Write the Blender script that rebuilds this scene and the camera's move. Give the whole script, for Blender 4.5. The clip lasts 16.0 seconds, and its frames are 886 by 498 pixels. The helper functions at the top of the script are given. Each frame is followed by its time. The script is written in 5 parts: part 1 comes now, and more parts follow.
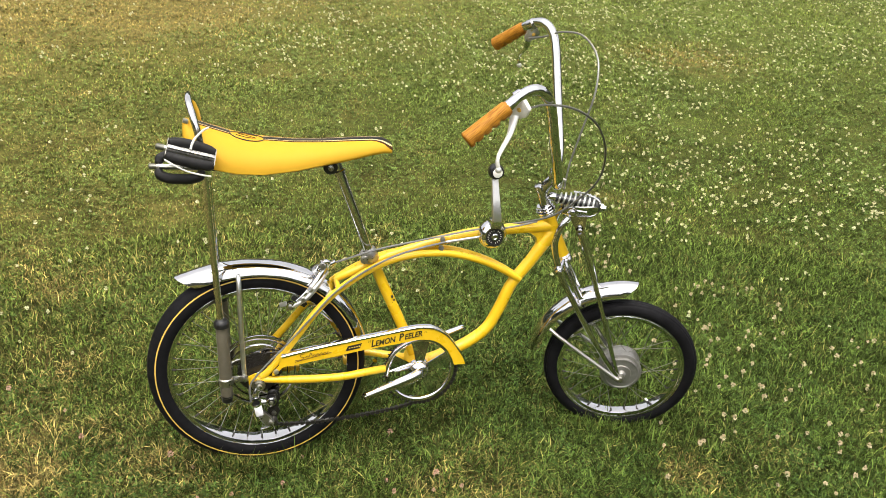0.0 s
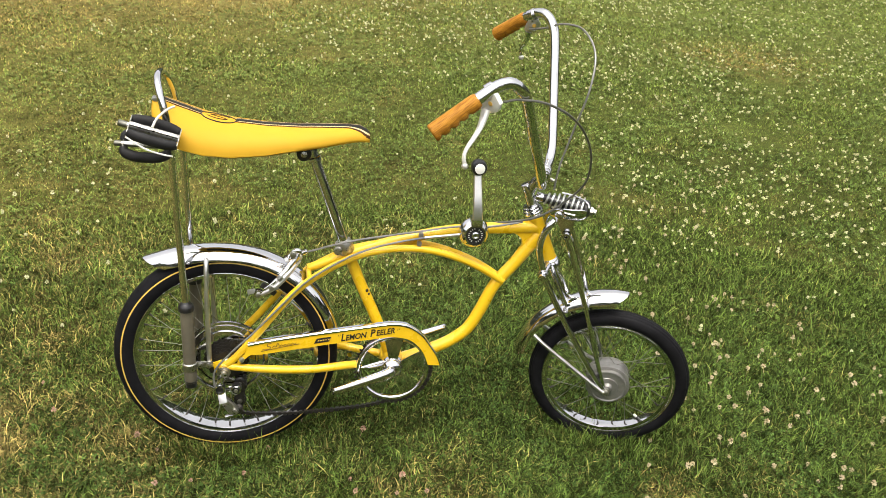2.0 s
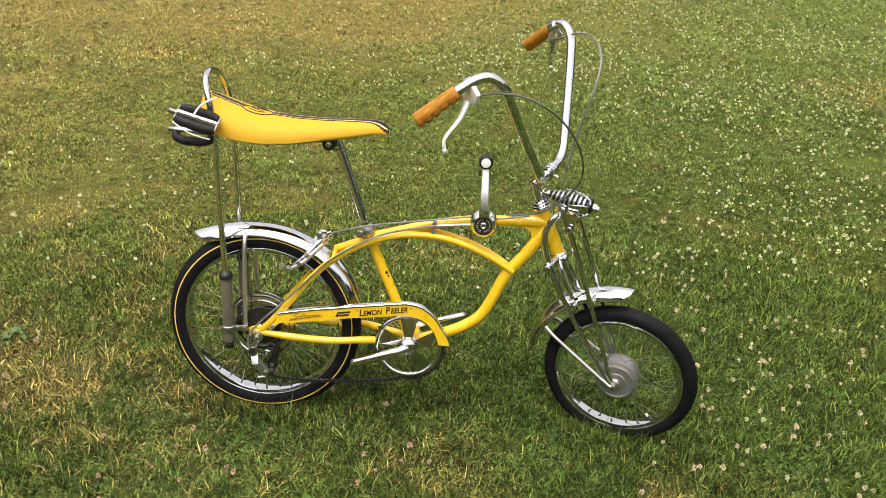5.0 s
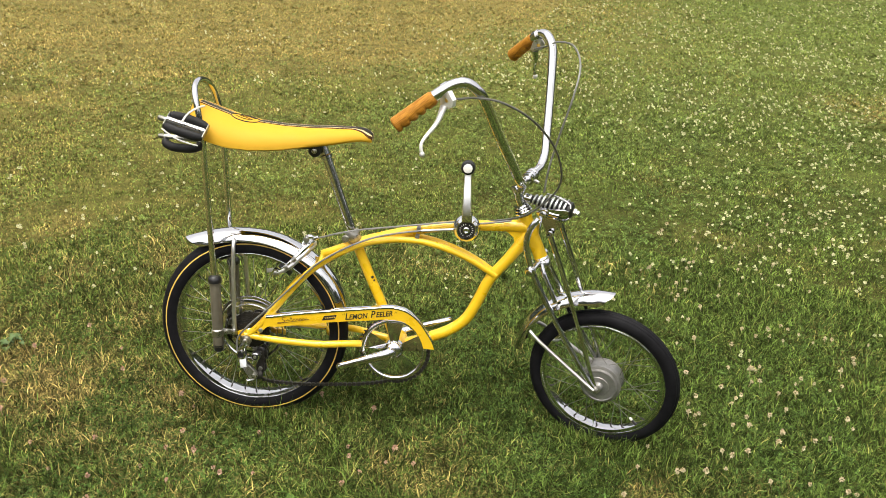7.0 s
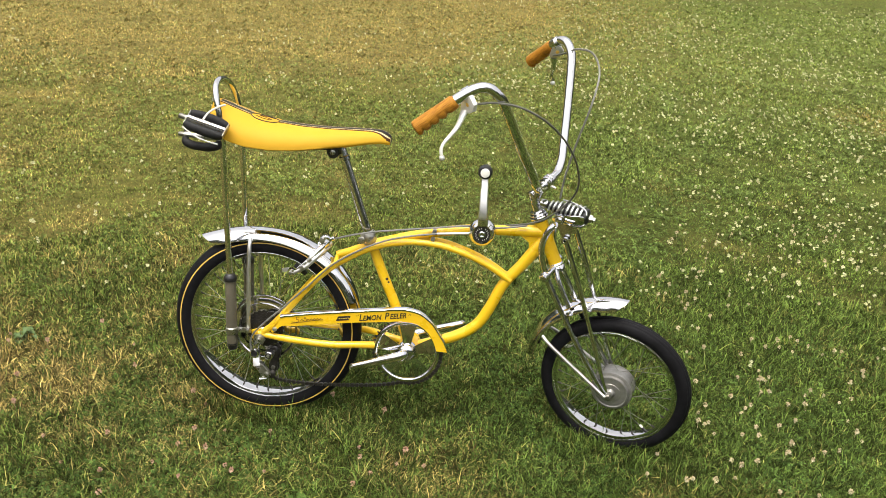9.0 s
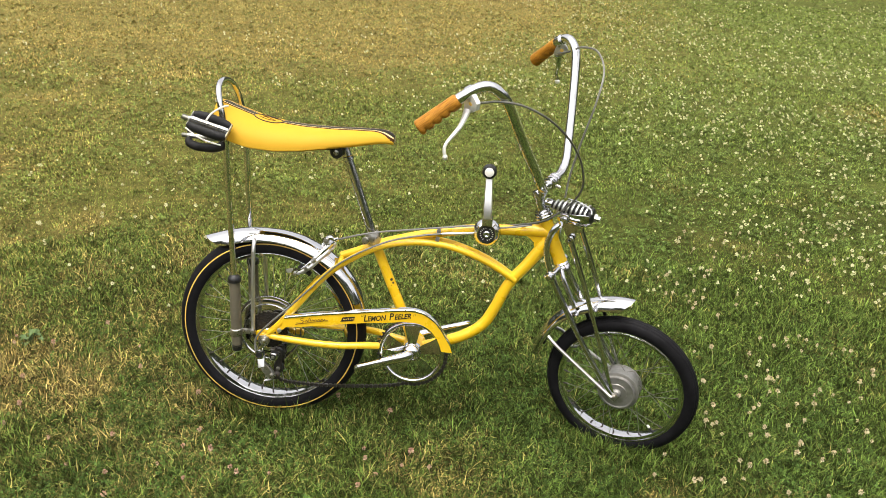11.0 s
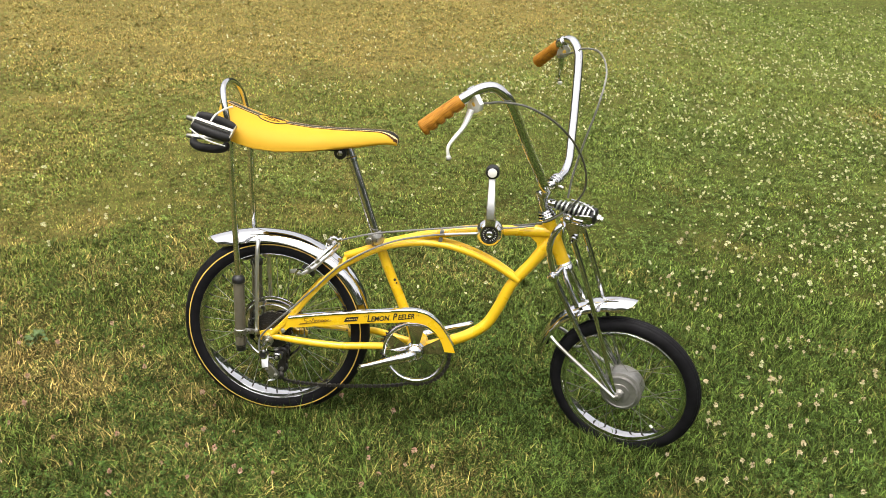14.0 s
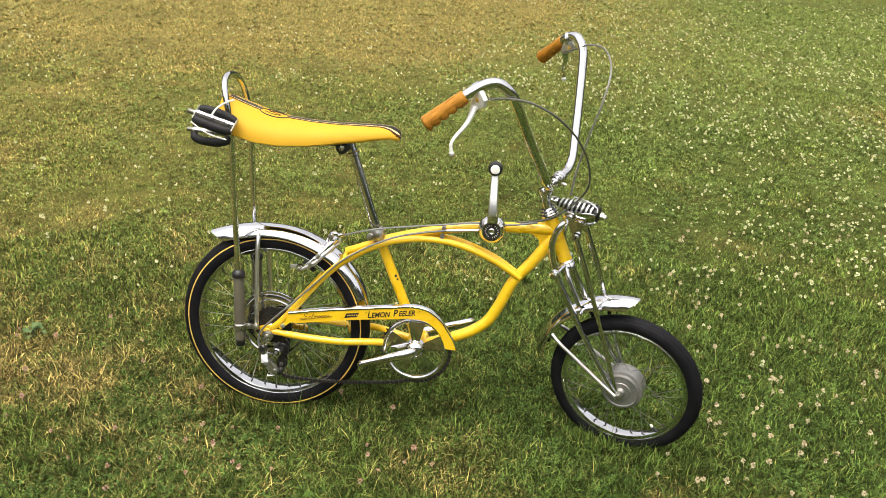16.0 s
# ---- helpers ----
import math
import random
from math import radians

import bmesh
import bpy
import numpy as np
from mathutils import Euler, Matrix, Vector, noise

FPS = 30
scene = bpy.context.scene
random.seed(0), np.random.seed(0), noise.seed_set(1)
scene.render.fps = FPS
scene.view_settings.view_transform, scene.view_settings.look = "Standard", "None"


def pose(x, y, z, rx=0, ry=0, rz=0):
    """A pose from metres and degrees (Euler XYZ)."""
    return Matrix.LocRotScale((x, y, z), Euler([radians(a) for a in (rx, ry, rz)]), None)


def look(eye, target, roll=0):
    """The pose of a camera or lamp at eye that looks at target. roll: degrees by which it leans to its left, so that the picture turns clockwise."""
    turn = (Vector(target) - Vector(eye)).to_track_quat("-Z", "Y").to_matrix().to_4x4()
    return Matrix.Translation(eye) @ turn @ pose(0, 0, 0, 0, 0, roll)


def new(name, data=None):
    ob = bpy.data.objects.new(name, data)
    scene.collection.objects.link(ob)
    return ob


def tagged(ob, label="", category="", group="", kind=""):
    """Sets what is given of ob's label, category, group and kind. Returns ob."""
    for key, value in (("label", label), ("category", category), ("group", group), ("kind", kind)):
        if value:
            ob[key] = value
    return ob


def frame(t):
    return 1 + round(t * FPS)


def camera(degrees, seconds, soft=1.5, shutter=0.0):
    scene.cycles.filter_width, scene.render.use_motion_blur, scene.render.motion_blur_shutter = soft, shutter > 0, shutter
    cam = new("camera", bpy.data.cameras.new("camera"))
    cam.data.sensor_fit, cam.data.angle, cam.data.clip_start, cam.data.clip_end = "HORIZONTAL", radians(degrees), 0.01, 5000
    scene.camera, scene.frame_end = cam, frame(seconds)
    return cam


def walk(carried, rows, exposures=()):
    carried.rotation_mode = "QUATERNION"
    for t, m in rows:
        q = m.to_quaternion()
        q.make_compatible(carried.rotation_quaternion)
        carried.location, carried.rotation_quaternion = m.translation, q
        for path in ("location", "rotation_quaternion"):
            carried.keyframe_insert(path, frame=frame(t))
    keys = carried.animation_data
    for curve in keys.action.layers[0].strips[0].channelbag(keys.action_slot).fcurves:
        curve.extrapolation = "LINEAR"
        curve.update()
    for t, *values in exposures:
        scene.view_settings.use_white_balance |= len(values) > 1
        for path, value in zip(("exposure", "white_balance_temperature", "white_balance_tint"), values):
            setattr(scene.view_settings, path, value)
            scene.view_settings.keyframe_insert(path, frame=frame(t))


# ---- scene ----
cam = camera(54.9, 16.0, 0.8)
PATH = [
    (0, (-0.032, -1.79, 1.484), (0.436, -0.054, 0.607), 4.0),
    (0.5, (-0.03, -1.786, 1.486), (0.447, -0.053, 0.608), 4.4),
    (1, (0.013, -1.788, 1.486), (0.469, -0.058, 0.592), 5.4),
    (1.5, (0.101, -1.803, 1.482), (0.481, -0.061, 0.575), 5.7),
    (2, (0.186, -1.75, 1.476), (0.506, 0.003, 0.568), 5.4),
    (2.5, (0.257, -1.652, 1.487), (0.529, 0.116, 0.592), 6.1),
    (3, (0.394, -1.684, 1.497), (0.521, 0.1, 0.602), 6.4),
    (3.5, (0.457, -1.749, 1.495), (0.482, 0.034, 0.591), 5.5),
    (3.7, (0.441, -1.786, 1.499), (0.449, -0.006, 0.588), 4.5),
    (5.8, (0.659, -2.026, 1.431), (0.549, -0.198, 0.629), 2.6),
    (6, (0.666, -2.025, 1.432), (0.551, -0.196, 0.63), 2.4),
    (6.5, (0.674, -2.026, 1.431), (0.553, -0.197, 0.632), 2.1),
    (7, (0.664, -2.031, 1.43), (0.536, -0.2, 0.636), 2.2),
    (7.5, (0.651, -2.051, 1.434), (0.518, -0.215, 0.65), 2.5),
    (8, (0.638, -2.054, 1.431), (0.505, -0.217, 0.653), 2.9),
    (8.5, (0.632, -2.051, 1.432), (0.496, -0.215, 0.651), 3.4),
    (9, (0.632, -2.044, 1.431), (0.497, -0.209, 0.645), 3.4),
    (11.5, (0.644, -2.033, 1.426), (0.483, -0.201, 0.64), 2.8),
    (12, (0.638, -2.038, 1.427), (0.471, -0.207, 0.64), 2.8),
    (12.5, (0.642, -2.036, 1.424), (0.464, -0.205, 0.639), 2.7),
    (13, (0.64, -2.04, 1.428), (0.464, -0.209, 0.643), 2.9),
    (13.5, (0.639, -2.042, 1.424), (0.471, -0.209, 0.643), 2.9),
    (14, (0.641, -2.044, 1.423), (0.48, -0.21, 0.644), 2.8),
    (14.5, (0.637, -2.046, 1.424), (0.476, -0.21, 0.647), 2.7),
    (15, (0.634, -2.045, 1.427), (0.472, -0.209, 0.649), 3.0),
    (15.5, (0.637, -2.039, 1.423), (0.479, -0.203, 0.645), 3.2),
    (16, (0.632, -2.03, 1.422), (0.475, -0.2, 0.631), 3.4),
]
walk(cam, [(t, look(eye, target, roll)) for t, eye, target, roll in PATH], [(0, 1.32, 6900, 10), (1.0, 1.33, 6900, 10), (2.0, 1.29, 6900, 10), (3.0, 1.17, 6900, 10), (3.5, 1.15, 6900, 10), (6.0, 1.28, 6900, 10), (8.0, 1.29, 6900, 10), (12.0, 1.31, 6900, 10), (16, 1.34, 6900, 10)])

# ---- world and light ----
world = bpy.data.worlds.new("world")
scene.world = world
world.use_nodes = True
wn = world.node_tree.nodes
sky = wn.new("ShaderNodeTexSky")
sky.sky_type = "NISHITA"
sky.sun_disc = False
SUN_EL, SUN_AZ = 72.0, 200.0
sky.sun_elevation, sky.sun_rotation = radians(SUN_EL), radians(SUN_AZ)
sky.air_density, sky.dust_density, sky.ozone_density = 1.0, 6.0, 1.0
wn["Background"].inputs["Strength"].default_value = 0.15
veil = wn.new("ShaderNodeHueSaturation")  # thin high cloud takes most of the blue out
veil.inputs["Saturation"].default_value = 0.22
world.node_tree.links.new(sky.outputs["Color"], veil.inputs["Color"])
world.node_tree.links.new(veil.outputs["Color"], wn["Background"].inputs["Color"])

sun_data = bpy.data.lights.new("sun", "SUN")
sun_data.energy, sun_data.angle, sun_data.color = 0.35, radians(60), (1.0, 0.93, 0.82)
sun = new("sun", sun_data)
az, el = radians(SUN_AZ), radians(SUN_EL)
sun.matrix_world = look((math.sin(az) * math.cos(el) * 20, math.cos(az) * math.cos(el) * 20, math.sin(el) * 20), (0, 0, 0))


# ---- materials ----
def material(name, color, rough=0.5, metal=0.0, coat=0.0, vary=0.0, scale=40.0, bump=0.0, bump_scale=400.0, rough_vary=0.0, color2=None, gloss=0.5):
    """A surface with two scales of variation in colour, gloss and relief."""
    m = bpy.data.materials.new(name)
    m.use_nodes = True
    nt = m.node_tree
    b = nt.nodes["Principled BSDF"]
    b.inputs["Base Color"].default_value = (*color, 1)
    b.inputs["Roughness"].default_value = rough
    b.inputs["Metallic"].default_value = metal
    b.inputs["Coat Weight"].default_value = coat
    b.inputs["Specular IOR Level"].default_value = gloss
    b.inputs["Coat Roughness"].default_value = 0.08
    tc = nt.nodes.new("ShaderNodeTexCoord")
    if vary:
        n1 = nt.nodes.new("ShaderNodeTexNoise")
        n1.inputs["Scale"].default_value, n1.inputs["Detail"].default_value = scale, 6
        nt.links.new(tc.outputs["Object"], n1.inputs["Vector"])
        mix = nt.nodes.new("ShaderNodeMix")
        mix.data_type = "RGBA"
        dark = color2 or tuple(c * (1 - vary) for c in color)
        mix.inputs["A"].default_value, mix.inputs["B"].default_value = (*dark, 1), (*color, 1)
        ramp = nt.nodes.new("ShaderNodeMapRange")
        ramp.inputs["From Min"].default_value, ramp.inputs["From Max"].default_value = 0.3, 0.65
        nt.links.new(n1.outputs["Fac"], ramp.inputs["Value"])
        nt.links.new(ramp.outputs["Result"], mix.inputs["Factor"])
        nt.links.new(mix.outputs["Result"], b.inputs["Base Color"])
    if rough_vary:
        n2 = nt.nodes.new("ShaderNodeTexNoise")
        n2.inputs["Scale"].default_value, n2.inputs["Detail"].default_value = scale * 2.3, 5
        nt.links.new(tc.outputs["Object"], n2.inputs["Vector"])
        r2 = nt.nodes.new("ShaderNodeMapRange")
        r2.inputs["From Min"].default_value, r2.inputs["From Max"].default_value = 0.3, 0.7
        r2.inputs["To Min"].default_value, r2.inputs["To Max"].default_value = max(0.02, rough - rough_vary), rough + rough_vary
        nt.links.new(n2.outputs["Fac"], r2.inputs["Value"])
        nt.links.new(r2.outputs["Result"], b.inputs["Roughness"])
    if bump:
        n3 = nt.nodes.new("ShaderNodeTexNoise")
        n3.inputs["Scale"].default_value, n3.inputs["Detail"].default_value = bump_scale, 4
        nt.links.new(tc.outputs["Object"], n3.inputs["Vector"])
        bp = nt.nodes.new("ShaderNodeBump")
        bp.inputs["Strength"].default_value, bp.inputs["Distance"].default_value = bump, 0.001
        nt.links.new(n3.outputs["Fac"], bp.inputs["Height"])
        nt.links.new(bp.outputs["Normal"], b.inputs["Normal"])
    return m


PAINT = material("yellow_paint", (0.78, 0.49, 0.018), 0.30, coat=0.4, vary=0.07, scale=12, rough_vary=0.06)
VINYL = material("yellow_vinyl", (0.55, 0.318, 0.022), 0.6, gloss=0.2, vary=0.06, scale=9, bump=0.25, bump_scale=900, rough_vary=0.08)
CHROME = material("chrome", (0.70, 0.70, 0.705), 0.06, metal=1.0, vary=0.12, scale=25, rough_vary=0.04)
STEEL = material("dull_steel", (0.50, 0.49, 0.46), 0.32, metal=1.0, vary=0.25, scale=60, rough_vary=0.1)
# only part metal: some of the sky's sheen is in the pale base colour
POLISHED = material("polished_alloy", (0.66, 0.66, 0.64), 0.36, metal=0.55, vary=0.1, scale=50, rough_vary=0.08)
DRUM = material("grey_cast_drum", (0.32, 0.315, 0.30), 0.48, metal=0.75, vary=0.2, scale=60, bump=0.15, rough_vary=0.1)
SPOKE = material("weathered_spoke_steel", (0.34, 0.34, 0.31), 0.4, metal=0.95, vary=0.3, scale=60)
DULL = material("dull_dark_spoke_steel", (0.20, 0.20, 0.17), 0.45, metal=0.9, vary=0.3, scale=60)
# paler still, with the white sky reflection put into the base colour
SKY_PALE = material("sky_pale_alloy", (0.80, 0.80, 0.78), 0.4, metal=0.35, vary=0.08, scale=50, rough_vary=0.08)
ALLOY = material("cast_alloy", (0.62, 0.62, 0.61), 0.38, metal=0.9, vary=0.15, scale=50, bump=0.2, rough_vary=0.08)
LEVER = material("brushed_alloy", (0.74, 0.74, 0.73), 0.34, metal=1.0, vary=0.08, scale=60, rough_vary=0.06)
TAUPE = material("taupe_shock_tube", (0.15, 0.135, 0.10), 0.4, metal=0.35, vary=0.2, scale=40, rough_vary=0.1)
RUBBER = material("black_rubber", (0.009, 0.009, 0.0105), 0.62, vary=0.4, scale=30, bump=0.2, bump_scale=700, rough_vary=0.12, gloss=0.11)
BLACK = material("black_plastic", (0.012, 0.012, 0.013), 0.35, vary=0.3, scale=60)
TREAD = material("worn_pedal_rubber", (0.016, 0.016, 0.017), 0.62, vary=0.4, scale=50, bump=0.3, bump_scale=900, gloss=0.25)
GOLD = material("gold_stripe", (0.78, 0.50, 0.10), 0.5, vary=0.2, scale=60)
INK = material("black_ink", (0.012, 0.011, 0.010), 0.5, vary=0.3, scale=120)
SCRIPT = material("brown_ink", (0.16, 0.09, 0.01), 0.5, vary=0.2, scale=120)
STRIPE = material("black_vinyl_stripe", (0.011, 0.009, 0.008), 0.48, vary=0.3, scale=60, gloss=0.22)
CREAMLINE = material("cream_vinyl_line", (0.70, 0.55, 0.28), 0.4, vary=0.12, scale=50)
BROWNLINE = material("brown_vinyl_line", (0.07, 0.03, 0.014), 0.6, vary=0.2, scale=50, gloss=0.1)
WHITE = material("white_plastic", (0.78, 0.78, 0.74), 0.4, vary=0.06, scale=60)
CORD = material("white_cord", (0.60, 0.59, 0.55), 0.8, vary=0.15, scale=200, bump=0.4)
CABLE = material("grey_cable_housing", (0.21, 0.21, 0.20), 0.35, metal=0.5, vary=0.25, scale=80)
HOUSING = material("dark_cable_housing", (0.13, 0.13, 0.115), 0.35, metal=0.4, vary=0.25, scale=80)
GREASE = material("greasy_chain_steel", (0.07, 0.065, 0.06), 0.4, metal=0.8, vary=0.4, scale=150)


def wood_material():
    m = material("woodgrain_grip", (0.46, 0.20, 0.035), 0.5, rough_vary=0.08, gloss=0.2)
    nt = m.node_tree
    b = nt.nodes["Principled BSDF"]
    tc = nt.nodes.new("ShaderNodeTexCoord")
    mp = nt.nodes.new("ShaderNodeMapping")
    mp.inputs["Scale"].default_value = (34, 620, 620)
    n = nt.nodes.new("ShaderNodeTexNoise")
    n.inputs["Scale"].default_value, n.inputs["Detail"].default_value, n.inputs["Distortion"].default_value = 1.0, 5, 0.6
    r = nt.nodes.new("ShaderNodeValToRGB")
    r.color_ramp.elements[0].position, r.color_ramp.elements[1].position = 0.35, 0.65
    r.color_ramp.elements[0].color, r.color_ramp.elements[1].color = (0.22, 0.085, 0.010, 1), (0.48, 0.220, 0.026, 1)
    for a, c in ((tc.outputs["Object"], mp.inputs["Vector"]), (mp.outputs["Vector"], n.inputs["Vector"]), (n.outputs["Fac"], r.inputs["Fac"]), (r.outputs["Color"], b.inputs["Base Color"])):
        nt.links.new(a, c)
    return m


WOOD = wood_material()


BARE_SPOTS = ((-0.60, -0.02, 0.16), (-0.84, 0.05, 0.19), (-0.85, -0.15, 0.13), (-2.19, 5.63, 0.5), (3.5, 4.3, 0.6), (-0.5, 5.6, 0.6), (-3.8, 7.3, 1.4), (1.11, -0.23, 0.10))


def lawn_material(name, green, deep, dry, rough=0.65, translucent=0.08, spread=0.35, grain=0.0, straw=0.0):
    """Green that turns darker or straw-coloured in patches, with each blade a little different."""
    m = bpy.data.materials.new(name)
    m.use_nodes = True
    nt = m.node_tree
    b = nt.nodes["Principled BSDF"]
    b.inputs["Roughness"].default_value = rough
    b.inputs["Specular IOR Level"].default_value = 0.04
    geo = nt.nodes.new("ShaderNodeNewGeometry")

    def patches(scale, lo, hi, seed):
        n = nt.nodes.new("ShaderNodeTexNoise")
        n.noise_dimensions = "4D"
        n.inputs["W"].default_value, n.inputs["Scale"].default_value, n.inputs["Detail"].default_value = seed, scale, 4
        nt.links.new(geo.outputs["Position"], n.inputs["Vector"])
        r = nt.nodes.new("ShaderNodeMapRange")
        r.inputs["From Min"].default_value, r.inputs["From Max"].default_value = lo, hi
        nt.links.new(n.outputs["Fac"], r.inputs["Value"])
        return r.outputs["Result"]

    def mixed(fac, a, c):
        x = nt.nodes.new("ShaderNodeMix")
        x.data_type = "RGBA"
        nt.links.new(fac, x.inputs["Factor"])
        for slot, v in (("A", a), ("B", c)):
            if isinstance(v, tuple):
                x.inputs[slot].default_value = (*v, 1)
            else:
                nt.links.new(v, x.inputs[slot])
        return x.outputs["Result"]

    def arith_open(a, k):
        x = nt.nodes.new("ShaderNodeMath")
        x.operation = "MULTIPLY"
        nt.links.new(a, x.inputs[0])
        x.inputs[1].default_value = k
        return x.outputs[0]

    def arith(op, a, c):
        x = nt.nodes.new("ShaderNodeMath")
        x.operation = op
        x.use_clamp = True
        for k, v in enumerate((a, c)):
            if isinstance(v, (int, float)):
                x.inputs[k].default_value = v
            else:
                nt.links.new(v, x.inputs[k])
        return x.outputs[0]

    # the lawn is drier up its far left side, and in blotches
    sep = nt.nodes.new("ShaderNodeSeparateXYZ")
    nt.links.new(geo.outputs["Position"], sep.inputs[0])
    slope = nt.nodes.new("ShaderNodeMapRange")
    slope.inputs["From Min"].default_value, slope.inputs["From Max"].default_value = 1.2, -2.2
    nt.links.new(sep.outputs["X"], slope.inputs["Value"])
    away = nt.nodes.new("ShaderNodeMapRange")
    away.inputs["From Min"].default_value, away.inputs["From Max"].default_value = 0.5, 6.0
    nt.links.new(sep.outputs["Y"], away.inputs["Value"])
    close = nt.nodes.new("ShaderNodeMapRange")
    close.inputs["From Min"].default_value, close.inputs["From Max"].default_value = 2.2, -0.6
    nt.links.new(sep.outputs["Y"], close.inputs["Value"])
    # the darker tone lies along the bicycle, fading out sideways and behind the walk
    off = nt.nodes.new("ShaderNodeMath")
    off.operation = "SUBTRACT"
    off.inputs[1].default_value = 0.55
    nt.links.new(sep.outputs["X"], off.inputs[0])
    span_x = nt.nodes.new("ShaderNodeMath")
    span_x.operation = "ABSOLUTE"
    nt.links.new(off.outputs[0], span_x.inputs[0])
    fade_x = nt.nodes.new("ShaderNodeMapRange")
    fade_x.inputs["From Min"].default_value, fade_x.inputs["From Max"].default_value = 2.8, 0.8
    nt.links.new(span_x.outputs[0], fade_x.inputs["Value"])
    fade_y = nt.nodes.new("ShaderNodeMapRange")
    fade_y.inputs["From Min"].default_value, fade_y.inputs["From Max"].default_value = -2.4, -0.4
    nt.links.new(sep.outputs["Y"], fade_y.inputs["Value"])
    strip_mask = arith("MULTIPLY", fade_x.outputs["Result"], fade_y.outputs["Result"])
    rightward = nt.nodes.new("ShaderNodeMapRange")  # less of the darker tone towards the right
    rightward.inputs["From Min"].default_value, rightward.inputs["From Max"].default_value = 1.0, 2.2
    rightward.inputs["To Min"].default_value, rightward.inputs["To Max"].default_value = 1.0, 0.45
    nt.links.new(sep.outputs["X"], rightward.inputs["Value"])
    base = mixed(arith("ADD", arith("MULTIPLY", patches(1.7, 0.3, 0.7, 3.0), 0.55), arith("MULTIPLY", arith("MULTIPLY", close.outputs["Result"], arith("MULTIPLY", rightward.outputs["Result"], strip_mask)), 0.62)), green, deep)
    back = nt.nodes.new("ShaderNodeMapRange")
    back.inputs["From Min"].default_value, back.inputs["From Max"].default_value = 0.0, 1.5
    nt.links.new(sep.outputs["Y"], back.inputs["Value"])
    # greens turned brighter and yellower by position, towards the back left
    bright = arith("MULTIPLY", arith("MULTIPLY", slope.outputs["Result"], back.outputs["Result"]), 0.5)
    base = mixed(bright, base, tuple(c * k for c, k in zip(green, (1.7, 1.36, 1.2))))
    # far brightness put into the colour: the green grows paler with distance
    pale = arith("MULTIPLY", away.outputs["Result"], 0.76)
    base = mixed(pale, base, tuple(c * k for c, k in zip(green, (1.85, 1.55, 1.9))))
    west = nt.nodes.new("ShaderNodeMapRange")
    west.inputs["From Min"].default_value, west.inputs["From Max"].default_value = 3.5, -1.0
    nt.links.new(sep.outputs["X"], west.inputs["Value"])
    blotch = patches(2.3, 0.52, 0.74, 23.0)
    fine = patches(9.0, 0.45, 0.75, 5.0)
    dryness = arith("ADD", arith("MULTIPLY", arith("MULTIPLY", blotch, arith("ADD", arith("MULTIPLY", west.outputs["Result"], 0.75), 0.12)), 0.7), arith("ADD", arith("MULTIPLY", slope.outputs["Result"], 0.46), 0.09))
    dryness = arith("ADD", dryness, arith("MULTIPLY", fine, 0.25))
    top = nt.nodes.new("ShaderNodeMapRange")
    top.inputs["From Min"].default_value, top.inputs["From Max"].default_value = 3.5, 9.0
    nt.links.new(sep.outputs["Y"], top.inputs["Value"])
    dryness = arith("ADD", dryness, arith("MULTIPLY", arith("MULTIPLY", top.outputs["Result"], west.outputs["Result"]), 1.35))
    for px, py, pr in BARE_SPOTS:  # worn golden spots in the lawn
        away_from = nt.nodes.new("ShaderNodeVectorMath")
        away_from.operation = "DISTANCE"
        away_from.inputs[1].default_value = (px, py, 0.0)
        nt.links.new(geo.outputs["Position"], away_from.inputs[0])
        spot = nt.nodes.new("ShaderNodeMapRange")
        spot.inputs["From Min"].default_value, spot.inputs["From Max"].default_value = pr * 1.3, pr * 0.3
        nt.links.new(away_from.outputs["Value"], spot.inputs["Value"])
        dryness = arith("ADD", dryness, arith("MULTIPLY", spot.outputs["Result"], arith("ADD", arith("MULTIPLY", fine, 0.8), 0.40)))
    each = geo.outputs["Random Per Island"]
    lot = nt.nodes.new("ShaderNodeMath")
    lot.operation = "FRACT"
    nt.links.new(arith_open(each, 11.9), lot.inputs[0])
    gap = nt.nodes.new("ShaderNodeMath")  # a blade is either mostly green or mostly dry
    gap.operation = "SUBTRACT"
    nt.links.new(dryness, gap.inputs[0])
    nt.links.new(arith("MULTIPLY", lot.outputs[0], 0.95), gap.inputs[1])
    chosen = arith("MULTIPLY", gap.outputs[0], 1.9) if not grain else arith("MULTIPLY", dryness, 0.7)
    if straw:  # a few dead blades everywhere
        pick = nt.nodes.new("ShaderNodeMath")
        pick.operation = "FRACT"
        nt.links.new(arith_open(each, 7.37), pick.inputs[0])
        chosen = arith("ADD", chosen, arith("MULTIPLY", arith("GREATER_THAN", pick.outputs[0], 1.0 - straw), 0.26))
    tint = mixed(chosen, base, dry)
    hsv = nt.nodes.new("ShaderNodeHueSaturation")
    var = nt.nodes.new("ShaderNodeMapRange")
    var.inputs["To Min"].default_value, var.inputs["To Max"].default_value = 1 - spread, 1 + 1.4 * spread
    scr = nt.nodes.new("ShaderNodeMath")
    scr.operation = "FRACT"
    mul = nt.nodes.new("ShaderNodeMath")
    mul.operation = "MULTIPLY"
    mul.inputs[1].default_value = 17.31
    nt.links.new(each, mul.inputs[0])
    nt.links.new(mul.outputs[0], scr.inputs[0])
    skew = nt.nodes.new("ShaderNodeMath")  # many darker blades, few bright ones
    skew.operation = "POWER"
    skew.inputs[1].default_value = 2.3
    nt.links.new(scr.outputs[0], skew.inputs[0])
    nt.links.new(skew.outputs[0], var.inputs["Value"])
